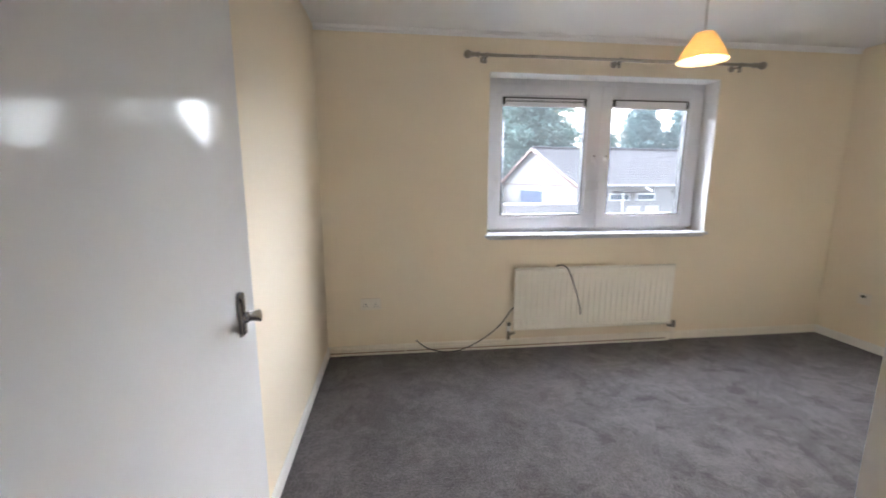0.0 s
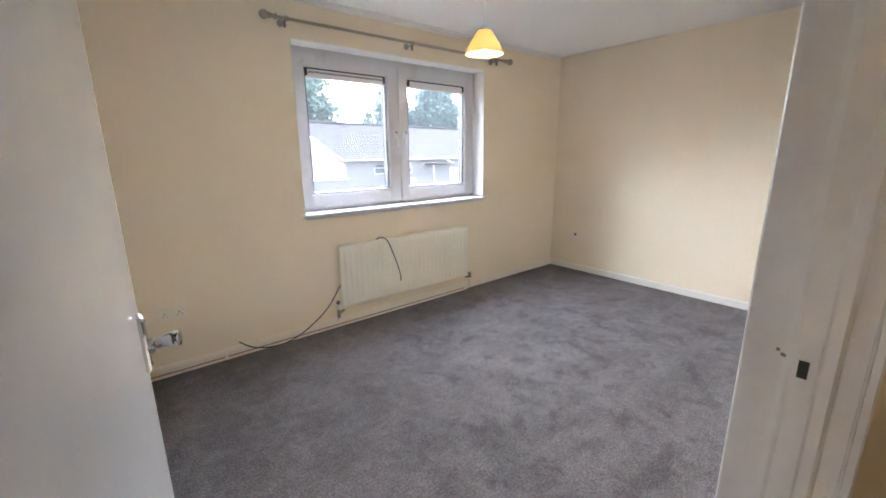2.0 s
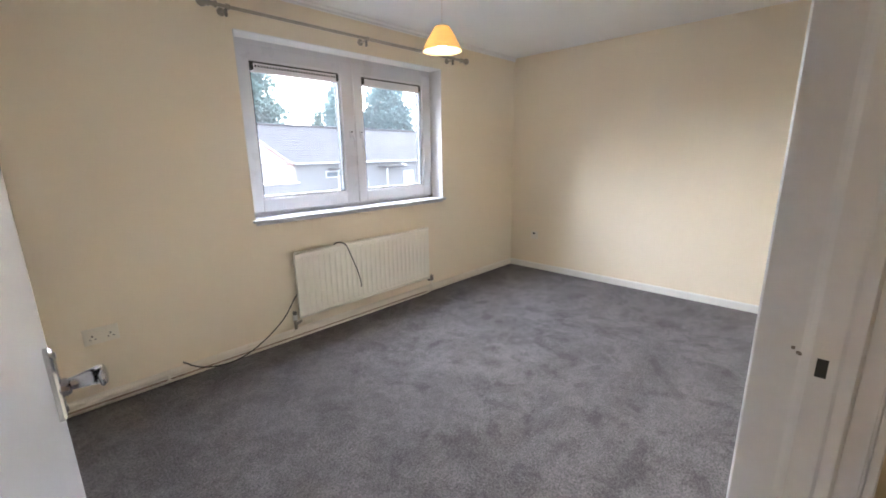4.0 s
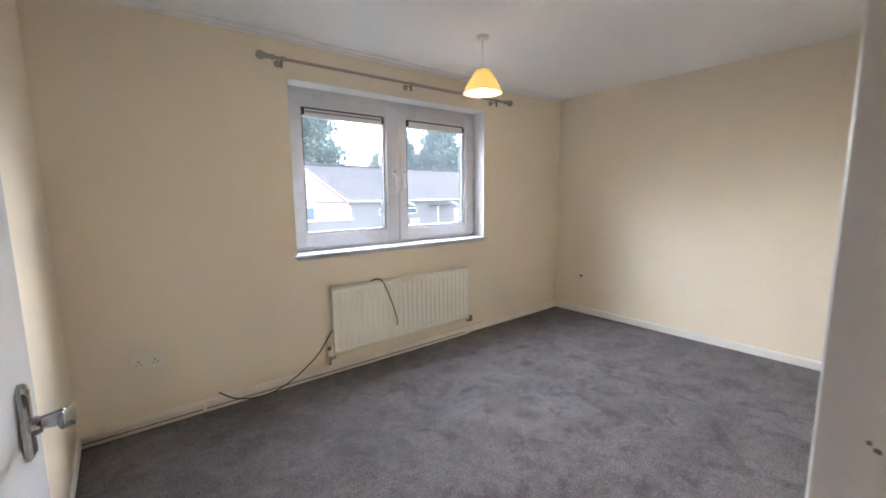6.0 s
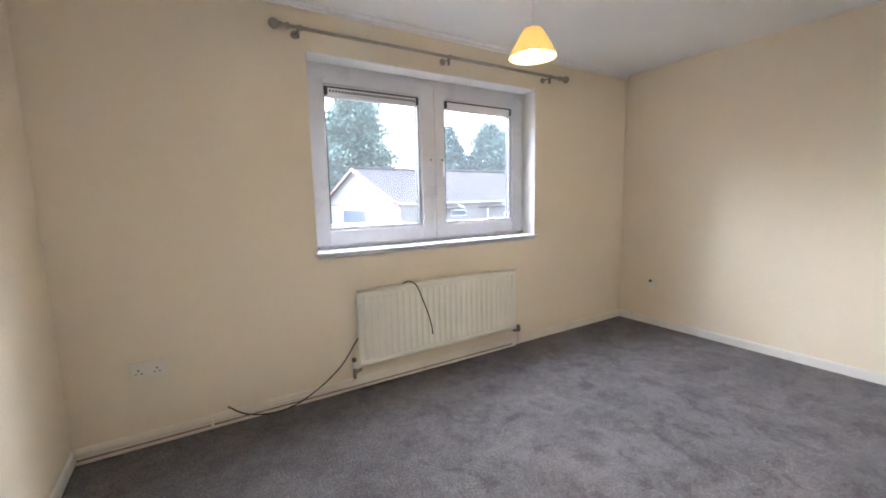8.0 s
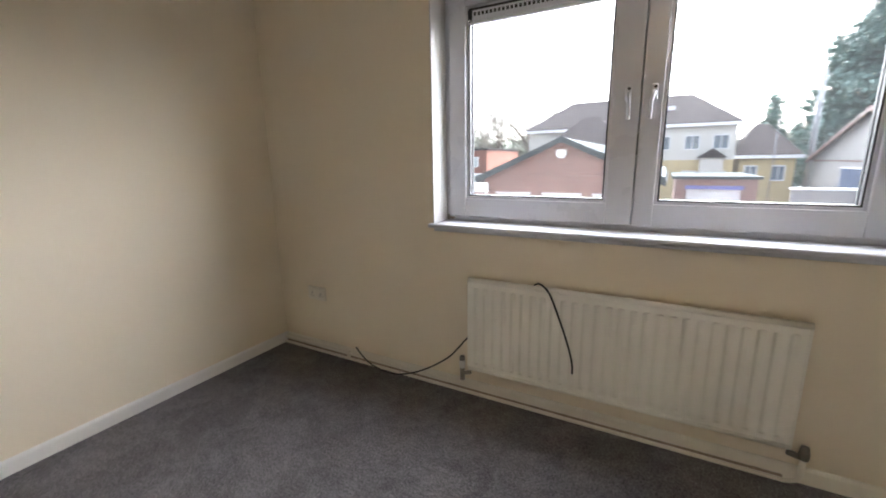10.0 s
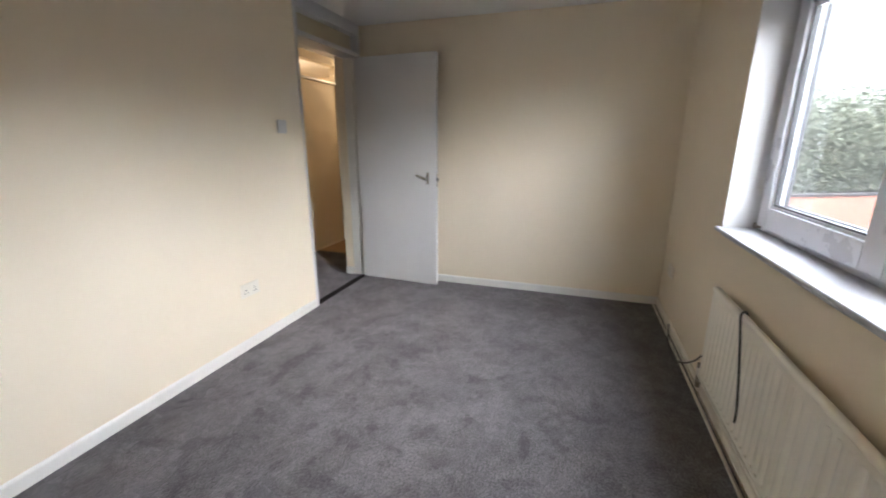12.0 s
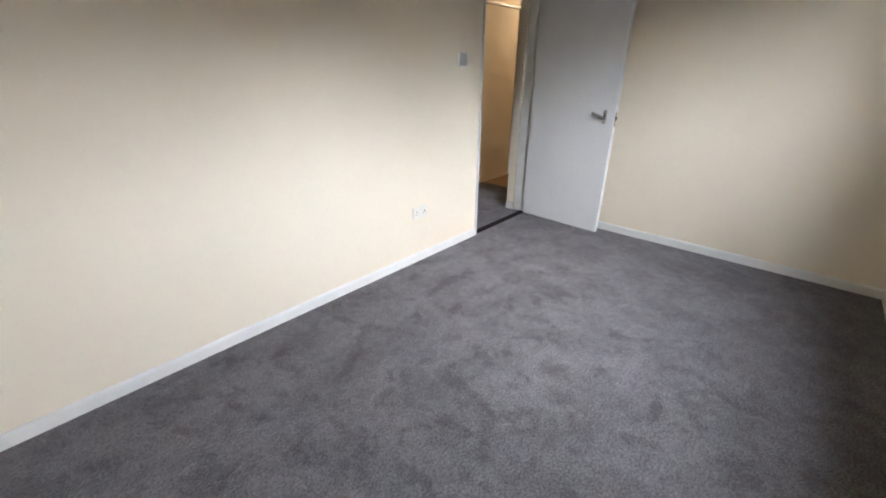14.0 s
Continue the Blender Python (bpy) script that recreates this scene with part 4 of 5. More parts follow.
def oriented_box(place, u0, u1, v0, v1, z0, z1, bm=None):
    out = bm or bmesh.new()
    vs = [out.verts.new(place(u, v, z)) for z in (z0, z1) for u, v in ((u0, v0), (u1, v0), (u1, v1), (u0, v1))]
    for f in ((0, 1, 2, 3), (4, 5, 6, 7), (0, 1, 5, 4), (1, 2, 6, 5), (2, 3, 7, 6), (3, 0, 4, 7)):
        out.faces.new([vs[i] for i in f])
    bmesh.ops.recalc_face_normals(out, faces=out.faces)
    return out


# ---- white gabled hall with a grey tiled roof ----
F = Vector((12.2, 24.36, 0))
U, G = Vector((0.996, 0.090, 0)), Vector((-0.090, 0.996, 0))
WIDE, LONG, EAVE, RIDGE = 13.4, 36.0, 0.99, 3.62


def hall_at(u, v, z):
    p = F + U * u + G * (WIDE / 2 + v)
    return (p.x, p.y, z)


house = thing("white_hall", (*hall_at(0, 0, 0)[:2], GZ), "white rendered single-storey hall with grey tiled gable roof", "building")
bm = extrude_profile([(-WIDE / 2, GZ), (WIDE / 2, GZ), (WIDE / 2, EAVE - 0.06), (0, RIDGE - 0.1), (-WIDE / 2, EAVE - 0.06)], lambda v, z, e: hall_at(LONG if e else 0.0, v, z))
part("wall", bm, RENDER, house)
part("roof", gable_roof(-0.25, LONG + 0.2, WIDE / 2 + 0.35, EAVE - 0.12, RIDGE, hall_at, 24), TILE, house, "grey concrete tiles in courses")
for s in (-1, 1):
    bm = bmesh.new()
    e, r = (s * (WIDE / 2 + 0.38), EAVE - 0.14), (0.0, RIDGE + 0.05)
    vs = [bm.verts.new(hall_at(u, v, z)) for u in (-0.34, -0.252) for v, z in (e, r, (r[0], r[1] - 0.24), (e[0], e[1] - 0.20))]
    for f in ((0, 1, 2, 3), (4, 5, 6, 7), (0, 1, 5, 4), (2, 3, 7, 6), (1, 2, 6, 5), (0, 3, 7, 4)):
        bm.faces.new([vs[i] for i in f])
    bmesh.ops.recalc_face_normals(bm, faces=bm.faces)
    part("barge_board", bm, BARGE, house, "red-brown barge board")
part("ridge", tube([hall_at(-0.2, 0, RIDGE + 0.04), hall_at(LONG, 0, RIDGE + 0.04)], 0.12, sides=8), TILE, house)
part("band", oriented_box(hall_at, -0.03, -0.002, -WIDE / 2, WIDE / 2, EAVE - 0.22, EAVE - 0.14), BARGE, house, "thin brown string course")
part("gutter", tube([hall_at(-0.2, -WIDE / 2 - 0.42, EAVE - 0.16), hall_at(LONG, -WIDE / 2 - 0.42, EAVE - 0.16)], 0.07, sides=8), STEEL, house, "grey gutter")
w = part("window", oriented_box(hall_at, -0.06, -0.002, -1.75, 2.6, -1.02, 0.45), WHITE_BOARD, house, "wide window with blue blinds")
for k in range(4):
    v0 = -1.67 + k * 1.058
    part("pane", oriented_box(hall_at, -0.075, -0.058, v0, v0 + 1.01, -0.95, 0.38), BLUE, w)
for u0, u1, z0, z1, m_ in ((2.2, 3.7, -0.12, 0.34, OUT_GLASS), (4.2, 5.6, -0.12, 0.34, OUT_GLASS), (3.6, 4.5, -1.6, -0.5, PALE_GLASS), (5.0, 5.9, -1.6, -0.5, PALE_GLASS), (9.6, 10.8, -1.9, 0.1, WHITE_BOARD), (12.4, 14.0, -0.12, 0.34, OUT_GLASS), (16.5, 18.1, -0.12, 0.34, OUT_GLASS), (20.0, 21.6, -0.12, 0.34, OUT_GLASS)):
    w = part("window", oriented_box(hall_at, u0, u1, -WIDE / 2 - 0.05, -WIDE / 2 - 0.002, z0, z1), WHITE_BOARD, house)
    part("pane", oriented_box(hall_at, u0 + 0.07, u1 - 0.07, -WIDE / 2 - 0.065, -WIDE / 2 - 0.048, z0 + 0.07, z1 - 0.07), m_, w)
for u in (4.6, 9.0, 14.6, 19.4):
    c = part("canopy", oriented_box(hall_at, u - 2.2, u, -WIDE / 2 - 1.1, -WIDE / 2 - 0.07, 0.44, 0.50), TILE_DARK, house, "dark flat porch canopy")
    part("strut", tube([hall_at(u, -WIDE / 2 - 0.05, 0.86), hall_at(u, -WIDE / 2 - 1.05, 0.48)], 0.05, sides=6), WHITE_BOARD, c, "white diagonal strut")
    part("post", tube([hall_at(u - 2.1, -WIDE / 2 - 1.0, GZ), hall_at(u - 2.1, -WIDE / 2 - 1.0, 0.46)], 0.05, sides=6), WHITE_BOARD, c)

# ---- brick gabled building across the yard ----
BX0, BX1, BY, BE, BR = -1.9, 1.95, 10.6, 0.80, 1.62
BM = (BX0 + BX1) / 2
brick = thing("brick_workshop", (BM, BY, GZ), "red brick gabled workshop with high white windows", "building")
holes = [(BM - 1.60, BM - 0.74), (BM - 0.43, BM + 0.45), (BM + 0.72, BM + 1.57)]
part("wall", wall_mesh("x", BX0, BX1, BY, BY + 0.25, GZ, BE - 0.05, [(a, b, -0.07, 0.37) for a, b in holes]), RED_BRICK, brick)
part("gable", extrude_profile([(BX0, BE - 0.05), (BX1, BE - 0.05), (BM, BR - 0.03)], lambda x, z, e: (x, BY + 0.25 if e else BY, z)), RED_BRICK, brick)
for x0, x1 in ((BX0, BX0 + 0.25), (BX1 - 0.25, BX1)):
    part("side_wall", box(x0, x1, BY + 0.25, 20, GZ, BE - 0.02), RED_BRICK, brick)
part("roof", gable_roof(BY - 0.16, 20.2, (BX1 - BX0) / 2 + 0.22, BE - 0.06, BR + 0.03, lambda u, v, z: (BM + v, u, z), 9, 0.035), SHEET, brick, "grey-green sheet roof")
for s in (-1, 1):
    e = BM + s * ((BX1 - BX0) / 2 + 0.24)
    bm = extrude_profile([(e, BE - 0.10), (BM, BR + 0.06), (BM, BR - 0.07), (e, BE - 0.22)], lambda x, z, q: (x, BY - 0.168 if q else BY - 0.205, z))
    part("verge_board", bm, SHEET, brick, "grey verge board")
for a, b in holes:
    w = part("window", ring(a, b, -0.07, 0.37, 0.035, BY + 0.05, BY + 0.13, 0.0), WHITE_BOARD, brick, "white framed clerestory window")
    part("lintel", box(a - 0.02, b + 0.02, BY - 0.03, BY + 0.05, 0.35, 0.395), WHITE_BOARD, w)
    part("sill", box(a - 0.02, b + 0.02, BY - 0.04, BY + 0.06, -0.105, -0.07), WHITE_BOARD, w)
    for k in range(3):
        x0 = a + 0.035 + k * (b - a - 0.07) / 3
        part("pane", box(x0 + 0.012, x0 + (b - a - 0.07) / 3 - 0.012, BY + 0.09, BY + 0.10, -0.035, 0.335), PALE_GLASS, w)
    part("mullion", box(a + 0.30, a + 0.325, BY + 0.06, BY + 0.12, -0.035, 0.335), WHITE_BOARD, w)
    part("mullion", box(b - 0.325, b - 0.30, BY + 0.06, BY + 0.12, -0.035, 0.335), WHITE_BOARD, w)
alarm = part("alarm_box", extrude_profile([(-0.10, 0.08), (0.10, 0.08), (0.12, -0.02), (0.06, -0.11), (-0.06, -0.11), (-0.12, -0.02)], lambda u, v, e: (BM - 0.02 + u, BY - 0.08 if e else BY - 0.001, 1.31 + v)), WHITE_BOARD, brick, "white alarm box")

# ---- flat-roofed shop annexe beside it ----
an = thing("shop_annexe", (-3.1, 10.2, GZ), "low flat-roofed brick annexe with white fascia and posters", "building")
part("wall", box(-3.82, -2.02, 10.25, 14.5, GZ, 0.44), RED_BRICK, an)
part("fascia", box(-3.97, -1.62, 9.95, 10.12, 0.42, 0.64), WHITE_BOARD, an, "white fascia board")
part("roof", box(-3.94, -2.06, 10.121, 14.6, 0.50, 0.67), SHEET, an)
part("pier", box(-2.01, -1.66, 10.0, 10.39, GZ, 0.418), RED_BRICK, an)
for x0, x1, m_ in ((-3.62, -3.20, PURPLE), (-3.10, -2.66, WHITE_BOARD)):
    po = part("poster", box(x0, x1, 10.205, 10.248, -0.45, 0.30), WHITE_BOARD, an, "framed poster panel")
    part("print", box(x0 + 0.05, x1 - 0.05, 10.198, 10.204, -0.38, 0.23), m_, po)

# ---- garages ----
ga = thing("garage_block", (4.8, 22.0, GZ), "low brick garage block with a white door and blue lintel", "building")
part("wall", wall_mesh("x", 2.6, 5.6, 22.0, 22.3, GZ, 0.22, [(3.05, 5.05, GZ, -0.2)]), RED_BRICK, ga)
part("back", box(2.6, 5.6, 22.3, 27.5, GZ, 0.20), RED_BRICK, ga)
part("roof", box(2.45, 5.72, 21.85, 27.6, 0.225, 0.34), SHEET, ga)
part("lintel", box(2.98, 5.12, 21.93, 21.999, -0.22, -0.06), BLUE_TRIM, ga, "blue painted lintel")
gd = part("garage_door", box(3.05, 5.05, 22.1, 22.16, GZ, -0.2), WHITE_BOARD, ga, "white up-and-over door")
for k in range(6):
    part("panel_rib", box(3.12, 4.98, 22.07, 22.101, GZ + 0.2 + k * 0.38, GZ + 0.22 + k * 0.38), WHITE_BOARD, gd)
fence = thing("white_fence", (8.2, 21.0, GZ), "white rendered yard wall beside the garages", "wall")
part("panel", box(6.5, 10.6, 20.9, 21.1, GZ, -0.12), RENDER, fence)
part("coping", box(6.45, 10.65, 20.84, 21.16, -0.12, -0.04), WHITE_BOARD, fence)
bin_ = thing("wheelie_bin", (6.1, 19.6, GZ), "dark blue wheeled bin in the yard", "bin")
part("body", box(5.85, 6.4, 19.3, 19.9, GZ + 0.05, GZ + 1.0, 0.04), BLUE_TRIM, bin_)
part("lid", box(5.82, 6.43, 19.25, 19.92, GZ + 1.0, GZ + 1.07, 0.02), BLUE_TRIM, bin_)


# ---- flats with hipped roofs behind ----
def hip_roof(x0, x1, y0, y1, eave, ridge, inset, over=0.4):
    bm = bmesh.new()
    x0, x1, y0, y1, ym = x0 - over, x1 + over, y0 - over, y1 + over, (y0 + y1) / 2
    n = 14
    rings = []
    for k in range(n + 1):
        t = k / n
        z = eave + (ridge - eave) * t
        for lift in ((0.05, 0.0) if k else (0.0,)):
            tt = t - (0.02 if lift == 0.0 and k else 0.0)
            a, b = x0 + inset * tt, x1 - inset * tt
            c, d = y0 + (ym - y0) * tt, y1 + (ym - y1) * tt
            rings.append([bm.verts.new((px, py, z + lift - 0.05)) for px, py in ((a, c), (b, c), (b, d), (a, d))])
    for r, s in zip(rings, rings[1:]):
        for k in range(4):
            bm.faces.new((r[k], r[(k + 1) % 4], s[(k + 1) % 4], s[k]))
    bm.faces.new(rings[0][::-1])
    bm.faces.new(rings[-1])
    bmesh.ops.recalc_face_normals(bm, faces=bm.faces)
    return bm


def block(name, x0, x1, y0, y1, eave, ridge, inset, split, upper, lower, roof, label, windows):
    th = thing(name, ((x0 + x1) / 2, y0, GZ), label, "building")
    if split is None:
        part("wall", box(x0, x1, y0, y1, GZ, eave), lower, th)
    else:
        part("wall", box(x0, x1, y0, y1, GZ, split), lower, th, "yellow brick lower wall")
        part("upper_wall", box(x0, x1, y0, y1, split, eave), upper, th, "white rendered upper wall")
    part("roof", hip_roof(x0, x1, y0, y1, eave, ridge, inset), roof, th, "dark hipped tile roof")
    part("fascia", box(x0 - 0.38, x1 + 0.38, y0 - 0.43, y0 - 0.40, eave - 0.2, eave + 0.02), WHITE_BOARD, th)
    for a, b, z0, z1 in windows:
        w = part("window", box(a, b, y0 - 0.06, y0 - 0.002, z0, z1), WHITE_BOARD, th)
        mid = (a + b) / 2
        for p0, p1 in ((a + 0.07, mid - 0.03), (mid + 0.03, b - 0.07)):
            part("pane", box(p0, p1, y0 - 0.075, y0 - 0.058, z0 + 0.07, z1 - 0.07), OUT_GLASS, w)
    return th


def two_floors(xs):
    return [(x, x + 1.0, z, z + 1.05) for x in xs for z in (1.7, -0.9)]


fl = block("flats", -8.7, 6.4, 37, 46, 3.55, 6.2, 3.2, 0.95, CREAM_RENDER, YELLOW_BRICK, TILE_DARK, "two-storey flats, white above yellow brick, dark hipped roof", two_floors((-5.6, -3.0, -0.6, 1.3, 3.2, 5.0)))
part("skylight", box(1.3, 2.4, 38.9, 39.5, 4.75, 5.1), WHITE_BOARD, fl, "pale roof light")
po = part("porch", box(4.3, 5.7, 36.0, 36.99, GZ, 1.15), CREAM_RENDER, fl, "gabled white porch")
part("porch_roof", extrude_profile([(4.1, 1.1), (5.9, 1.1), (5.0, 1.75)], lambda x, z, e: (x, 36.99 if e else 35.8, z)), TILE_DARK, po)
part("porch_door", box(4.6, 5.3, 35.95, 35.999, GZ, -0.3), WHITE_BOARD, po)
block("flats_wing", -5.4, -0.6, 31, 36.2, 1.9, 4.2, 2.3, None, CREAM_RENDER, CREAM_RENDER, TILE_DARK, "projecting rendered wing of flats under a hipped roof", [(-4.4, -3.4, -0.6, 0.5), (-2.4, -1.4, -0.6, 0.5)])
block("yellow_house", 6.85, 10.1, 38, 45, 1.2, 3.6, 1.6, None, YELLOW_BRICK, YELLOW_BRICK, TILE_DARK, "yellow brick house with dark hipped roof", [(7.2, 8.0, -0.6, 0.5), (8.8, 9.6, -0.6, 0.5)])

# ---- red brick shops beyond the car park ----
sh = thing("shop_parade", (-19.5, 40, GZ), "orange brick shop parade with white signs", "building")
part("wall", box(-24.9, -14.0, 40, 50, GZ, 2.15), ORANGE_BRICK, sh)
part("parapet", box(-25.0, -13.9, 39.9, 50.1, 2.15, 2.34), TILE_DARK, sh)
for x in (-24.4, -20.8, -17.0):
    s = part("shop_front", box(x, x + 2.6, 39.9, 39.998, GZ, -0.7), OUT_GLASS, sh, "dark shop window")
    part("sign", box(x - 0.1, x + 2.7, 39.8, 39.899, -0.7, -0.15), WHITE_BOARD, s, "white sign board")
    w = part("window", box(x + 0.5, x + 2.1, 39.93, 39.998, 0.45, 1.5), WHITE_BOARD, sh)
    part("pane", box(x + 0.6, x + 2.0, 39.91, 39.932, 0.53, 1.42), PALE_GLASS, w)
part("red_sign", box(-21.7, -20.95, 39.78, 39.9, -0.9, 0.1), RED_SIGN, sh, "small red sign")
sp = thing("car_park_building", (-38, 44, GZ), "low pale-roofed building behind the car park", "building")
part("wall", box(-52, -27, 44, 52, GZ, 1.25), ORANGE_BRICK, sp)
part("canopy", box(-52.5, -26.6, 41.5, 52.2, 1.25, 1.95), WHITE_BOARD, sp, "pale canopy roof")
for x in (-50, -45, -40, -35, -31):
    part("bay", box(x, x + 3.2, 43.9, 43.998, GZ, 0.6), OUT_GLASS, sp, "dark open bay")
gw = thing("garden_wall", (-20.6, 19, GZ), "long orange brick boundary wall", "wall")
part("wall", extrude_profile([(-26.6, 31.0), (-14.6, 7.2), (-14.9, 7.05), (-26.9, 30.85)], lambda x, y, e: (x, y, GZ + 1.85 if e else GZ)), ORANGE_BRICK, gw)
part("coping", extrude_profile([(-26.55, 31.03), (-14.55, 7.23), (-14.95, 7.02), (-26.95, 30.82)], lambda x, y, e: (x, y, GZ + 1.93 if e else GZ + 1.85)), TILE_DARK, gw)


# ---- posts ----
def lamp_post(x, y, top, arm, label, r=0.028):
    th = thing("street_lamp", (x, y, GZ), label, "street lamp", "street lamps")
    part("base", tube([(x, y, GZ), (x, y, GZ + 1.2)], r * 1.6, sides=12), STEEL, th, smooth=True)
    part("pole", tube([(x, y, GZ + 1.2), (x, y, top)], [r, r * 0.79], sides=12), STEEL, th, smooth=True)
    hd_ = part("lamp_head", box(x - 0.06, x + 0.06, y - arm, y + 0.05, top - 0.02, top + 0.05, 0.02), STEEL, th, "grey lamp head")
    part("lens", box(x - 0.045, x + 0.045, y - arm + 0.03, y, top - 0.034, top - 0.019, 0.006), LAMP_GLASS, hd_)


lamp_post(1.74, 10.05, 2.18, 0.25, "grey steel lamp post in the yard")
lamp_post(7.4, 30.0, 3.1, 0.5, "grey steel lamp post by the garages")
lamp_post(-13.2, 30.0, 6.35, 0.8, "tall grey lamp post by the car park", 0.075)
tp = thing("telegraph_pole", (11.2, 39.5, GZ), "tall pale pole beyond the white hall", "pole")
part("shaft", tube([(11.2, 39.5, GZ), (11.2, 39.5, 6.9)], [0.20, 0.15], sides=12), STEEL, tp, smooth=True)


# ---- parked cars ----
def car(paint, label, m):
    th = thing("parked_car", (0, 0, 0), label, "car", "parked cars")
    side = [(-2.05, 0.32), (2.05, 0.32), (2.1, 0.62), (1.95, 0.82), (1.05, 0.96), (0.35, 1.42), (-1.15, 1.44), (-1.85, 1.0), (-2.1, 0.9), (-2.12, 0.5)]
    bm = extrude_profile(side, lambda u, v, e: (u, (0.84 if e else -0.84) * (1 if v < 1 else 0.8), v))
    bmesh.ops.bevel(bm, geom=list(bm.edges), offset=0.05, segments=2, affect="EDGES")
    body = part("body", bm, CAR_PAINT[paint], th, smooth=True)
    for s in (-1, 1):
        glass_side = [(0.85, 1.0), (0.30, 1.35), (-1.08, 1.37), (-1.55, 1.04)]
        part("side_window", extrude_profile(glass_side, lambda u, v, e: (u, s * ((0.835 if v < 1.1 else 0.70) + (0.012 if e else -0.02)), v)), OUT_GLASS, body)
        for u in (-1.28, 1.30):
            wh = part("wheel", lathe([(0.20, -0.1), (0.30, -0.1), (0.32, -0.07), (0.32, 0.07), (0.30, 0.1), (0.20, 0.1)], (u, s * 0.78, 0.32), axis="y", sides=20), TYRE, th, smooth=True)
            part("rim", lathe([(0.0001, -0.06), (0.17, -0.085), (0.205, -0.095), (0.205, 0.095), (0.17, 0.085), (0.0001, 0.06)], (u, s * 0.78, 0.32), axis="y", sides=20), STEEL, wh)
        part("headlight", box(1.98, 2.10, s * 0.62 - 0.15, s * 0.62 + 0.15, 0.62, 0.76, 0.03), LAMP_GLASS, body)
        part("tail_light", box(-2.13, -2.02, s * 0.66 - 0.12, s * 0.66 + 0.12, 0.66, 0.88, 0.03), TAIL_LAMP, body)
    for q in ([(1.02, 1.0), (0.40, 1.39)], [(-1.20, 1.41), (-1.80, 1.04)]):
        (u0, z0), (u1, z1) = q
        bm = bmesh.new()
        o = 0.03 if u0 > 0 else -0.03
        vs = [bm.verts.new(p) for p in ((u0 + o, -0.72, z0), (u0 + o, 0.72, z0), (u1 + o, 0.60, z1), (u1 + o, -0.60, z1), (u0, -0.72, z0 - 0.03), (u0, 0.72, z0 - 0.03), (u1, 0.60, z1 - 0.03), (u1, -0.60, z1 - 0.03))]
        for f in ((0, 1, 2, 3), (4, 5, 6, 7), (0, 1, 5, 4), (1, 2, 6, 5), (2, 3, 7, 6), (3, 0, 4, 7)):
            bm.faces.new([vs[i] for i in f])
        bmesh.ops.recalc_face_normals(bm, faces=bm.faces)
        part("windscreen", bm, OUT_GLASS, body)
    th.matrix_basis = m
    return th


for paint, x, y, a in (("red", -29.6, 34.0, -58), ("blue", -27.9, 35.4, -56), ("red", -26.2, 36.8, -55), ("silver", -24.5, 38.2, -55), ("grey", -31.9, 41.4, -40), ("silver", -34.6, 39.6, -42), ("silver", -10.4, 17.9, 40)):
    car(paint, paint + " parked hatchback on the asphalt car park", pose(x, y, GZ, 0, 0, a))


# ---- trees ----
def scatter_mesh(name, pts, sizes, flat=0.5, seed=1):
    """Many small bent leaf clumps, two triangles each."""
    rng = np.random.default_rng(seed)
    n = len(pts)
    a = rng.normal(size=(n, 3))
    a /= np.linalg.norm(a, axis=1)[:, None]
    b = np.cross(a, rng.normal(size=(n, 3)))
    b /= np.linalg.norm(b, axis=1)[:, None]
    s = np.asarray(sizes)[:, None]
    v = np.stack([pts - a * s, pts + b * s * flat, pts + a * s, pts - b * s * flat + np.cross(a, b) * s * 0.35], 1).reshape(-1, 3)
    me = bpy.data.meshes.new(name)
    me.from_pydata(v.tolist(), [], [(4 * i, 4 * i + 1, 4 * i + 2, 4 * i + 3) for i in range(n)])
    return me


def conifer(x, y, height, radius, material, label, seed, lean=1.0, count=42000, base=0.1):
    th = thing("conifer_tree", (x, y, GZ), label, "tree", "conifers")
    part("trunk", tube([(x, y, GZ), (x, y, GZ + height * 0.55), (x, y, GZ + height * 0.93)], [0.3, 0.2, 0.05], sides=8), BARK, th)
    rng = np.random.default_rng(seed)
    pts, sizes = [], []
    limbs = 120
    for k in range(limbs):
        t = base + (1 - base) * (k + rng.uniform(0, 1)) / limbs
        ang = k * 2.39996 + rng.uniform(-0.4, 0.4)
        reach = radius * (1 - t ** lean) ** 0.8 * rng.uniform(0.68, 1.1) + 0.25
        m_ = max(10, int(count / limbs * (0.3 + reach / radius)))
        f = rng.uniform(0.12, 1, m_) ** 0.7
        spread = 0.10 * radius * (0.4 + f)
        p = np.stack([math.cos(ang) * f * reach + rng.normal(0, 1, m_) * spread, math.sin(ang) * f * reach + rng.normal(0, 1, m_) * spread,
                      t * height + 0.15 * reach * f - 0.35 * reach * f ** 2 + rng.normal(0, 1, m_) * spread * 0.6], 1)
        pts.append(p)
        sizes.append(rng.uniform(0.11, 0.30, m_))
    ob = new("crown", scatter_mesh("crown", np.concatenate(pts), np.concatenate(sizes), 0.6, seed))
    ob.data.materials.append(material)
    ob.parent = th
    return th


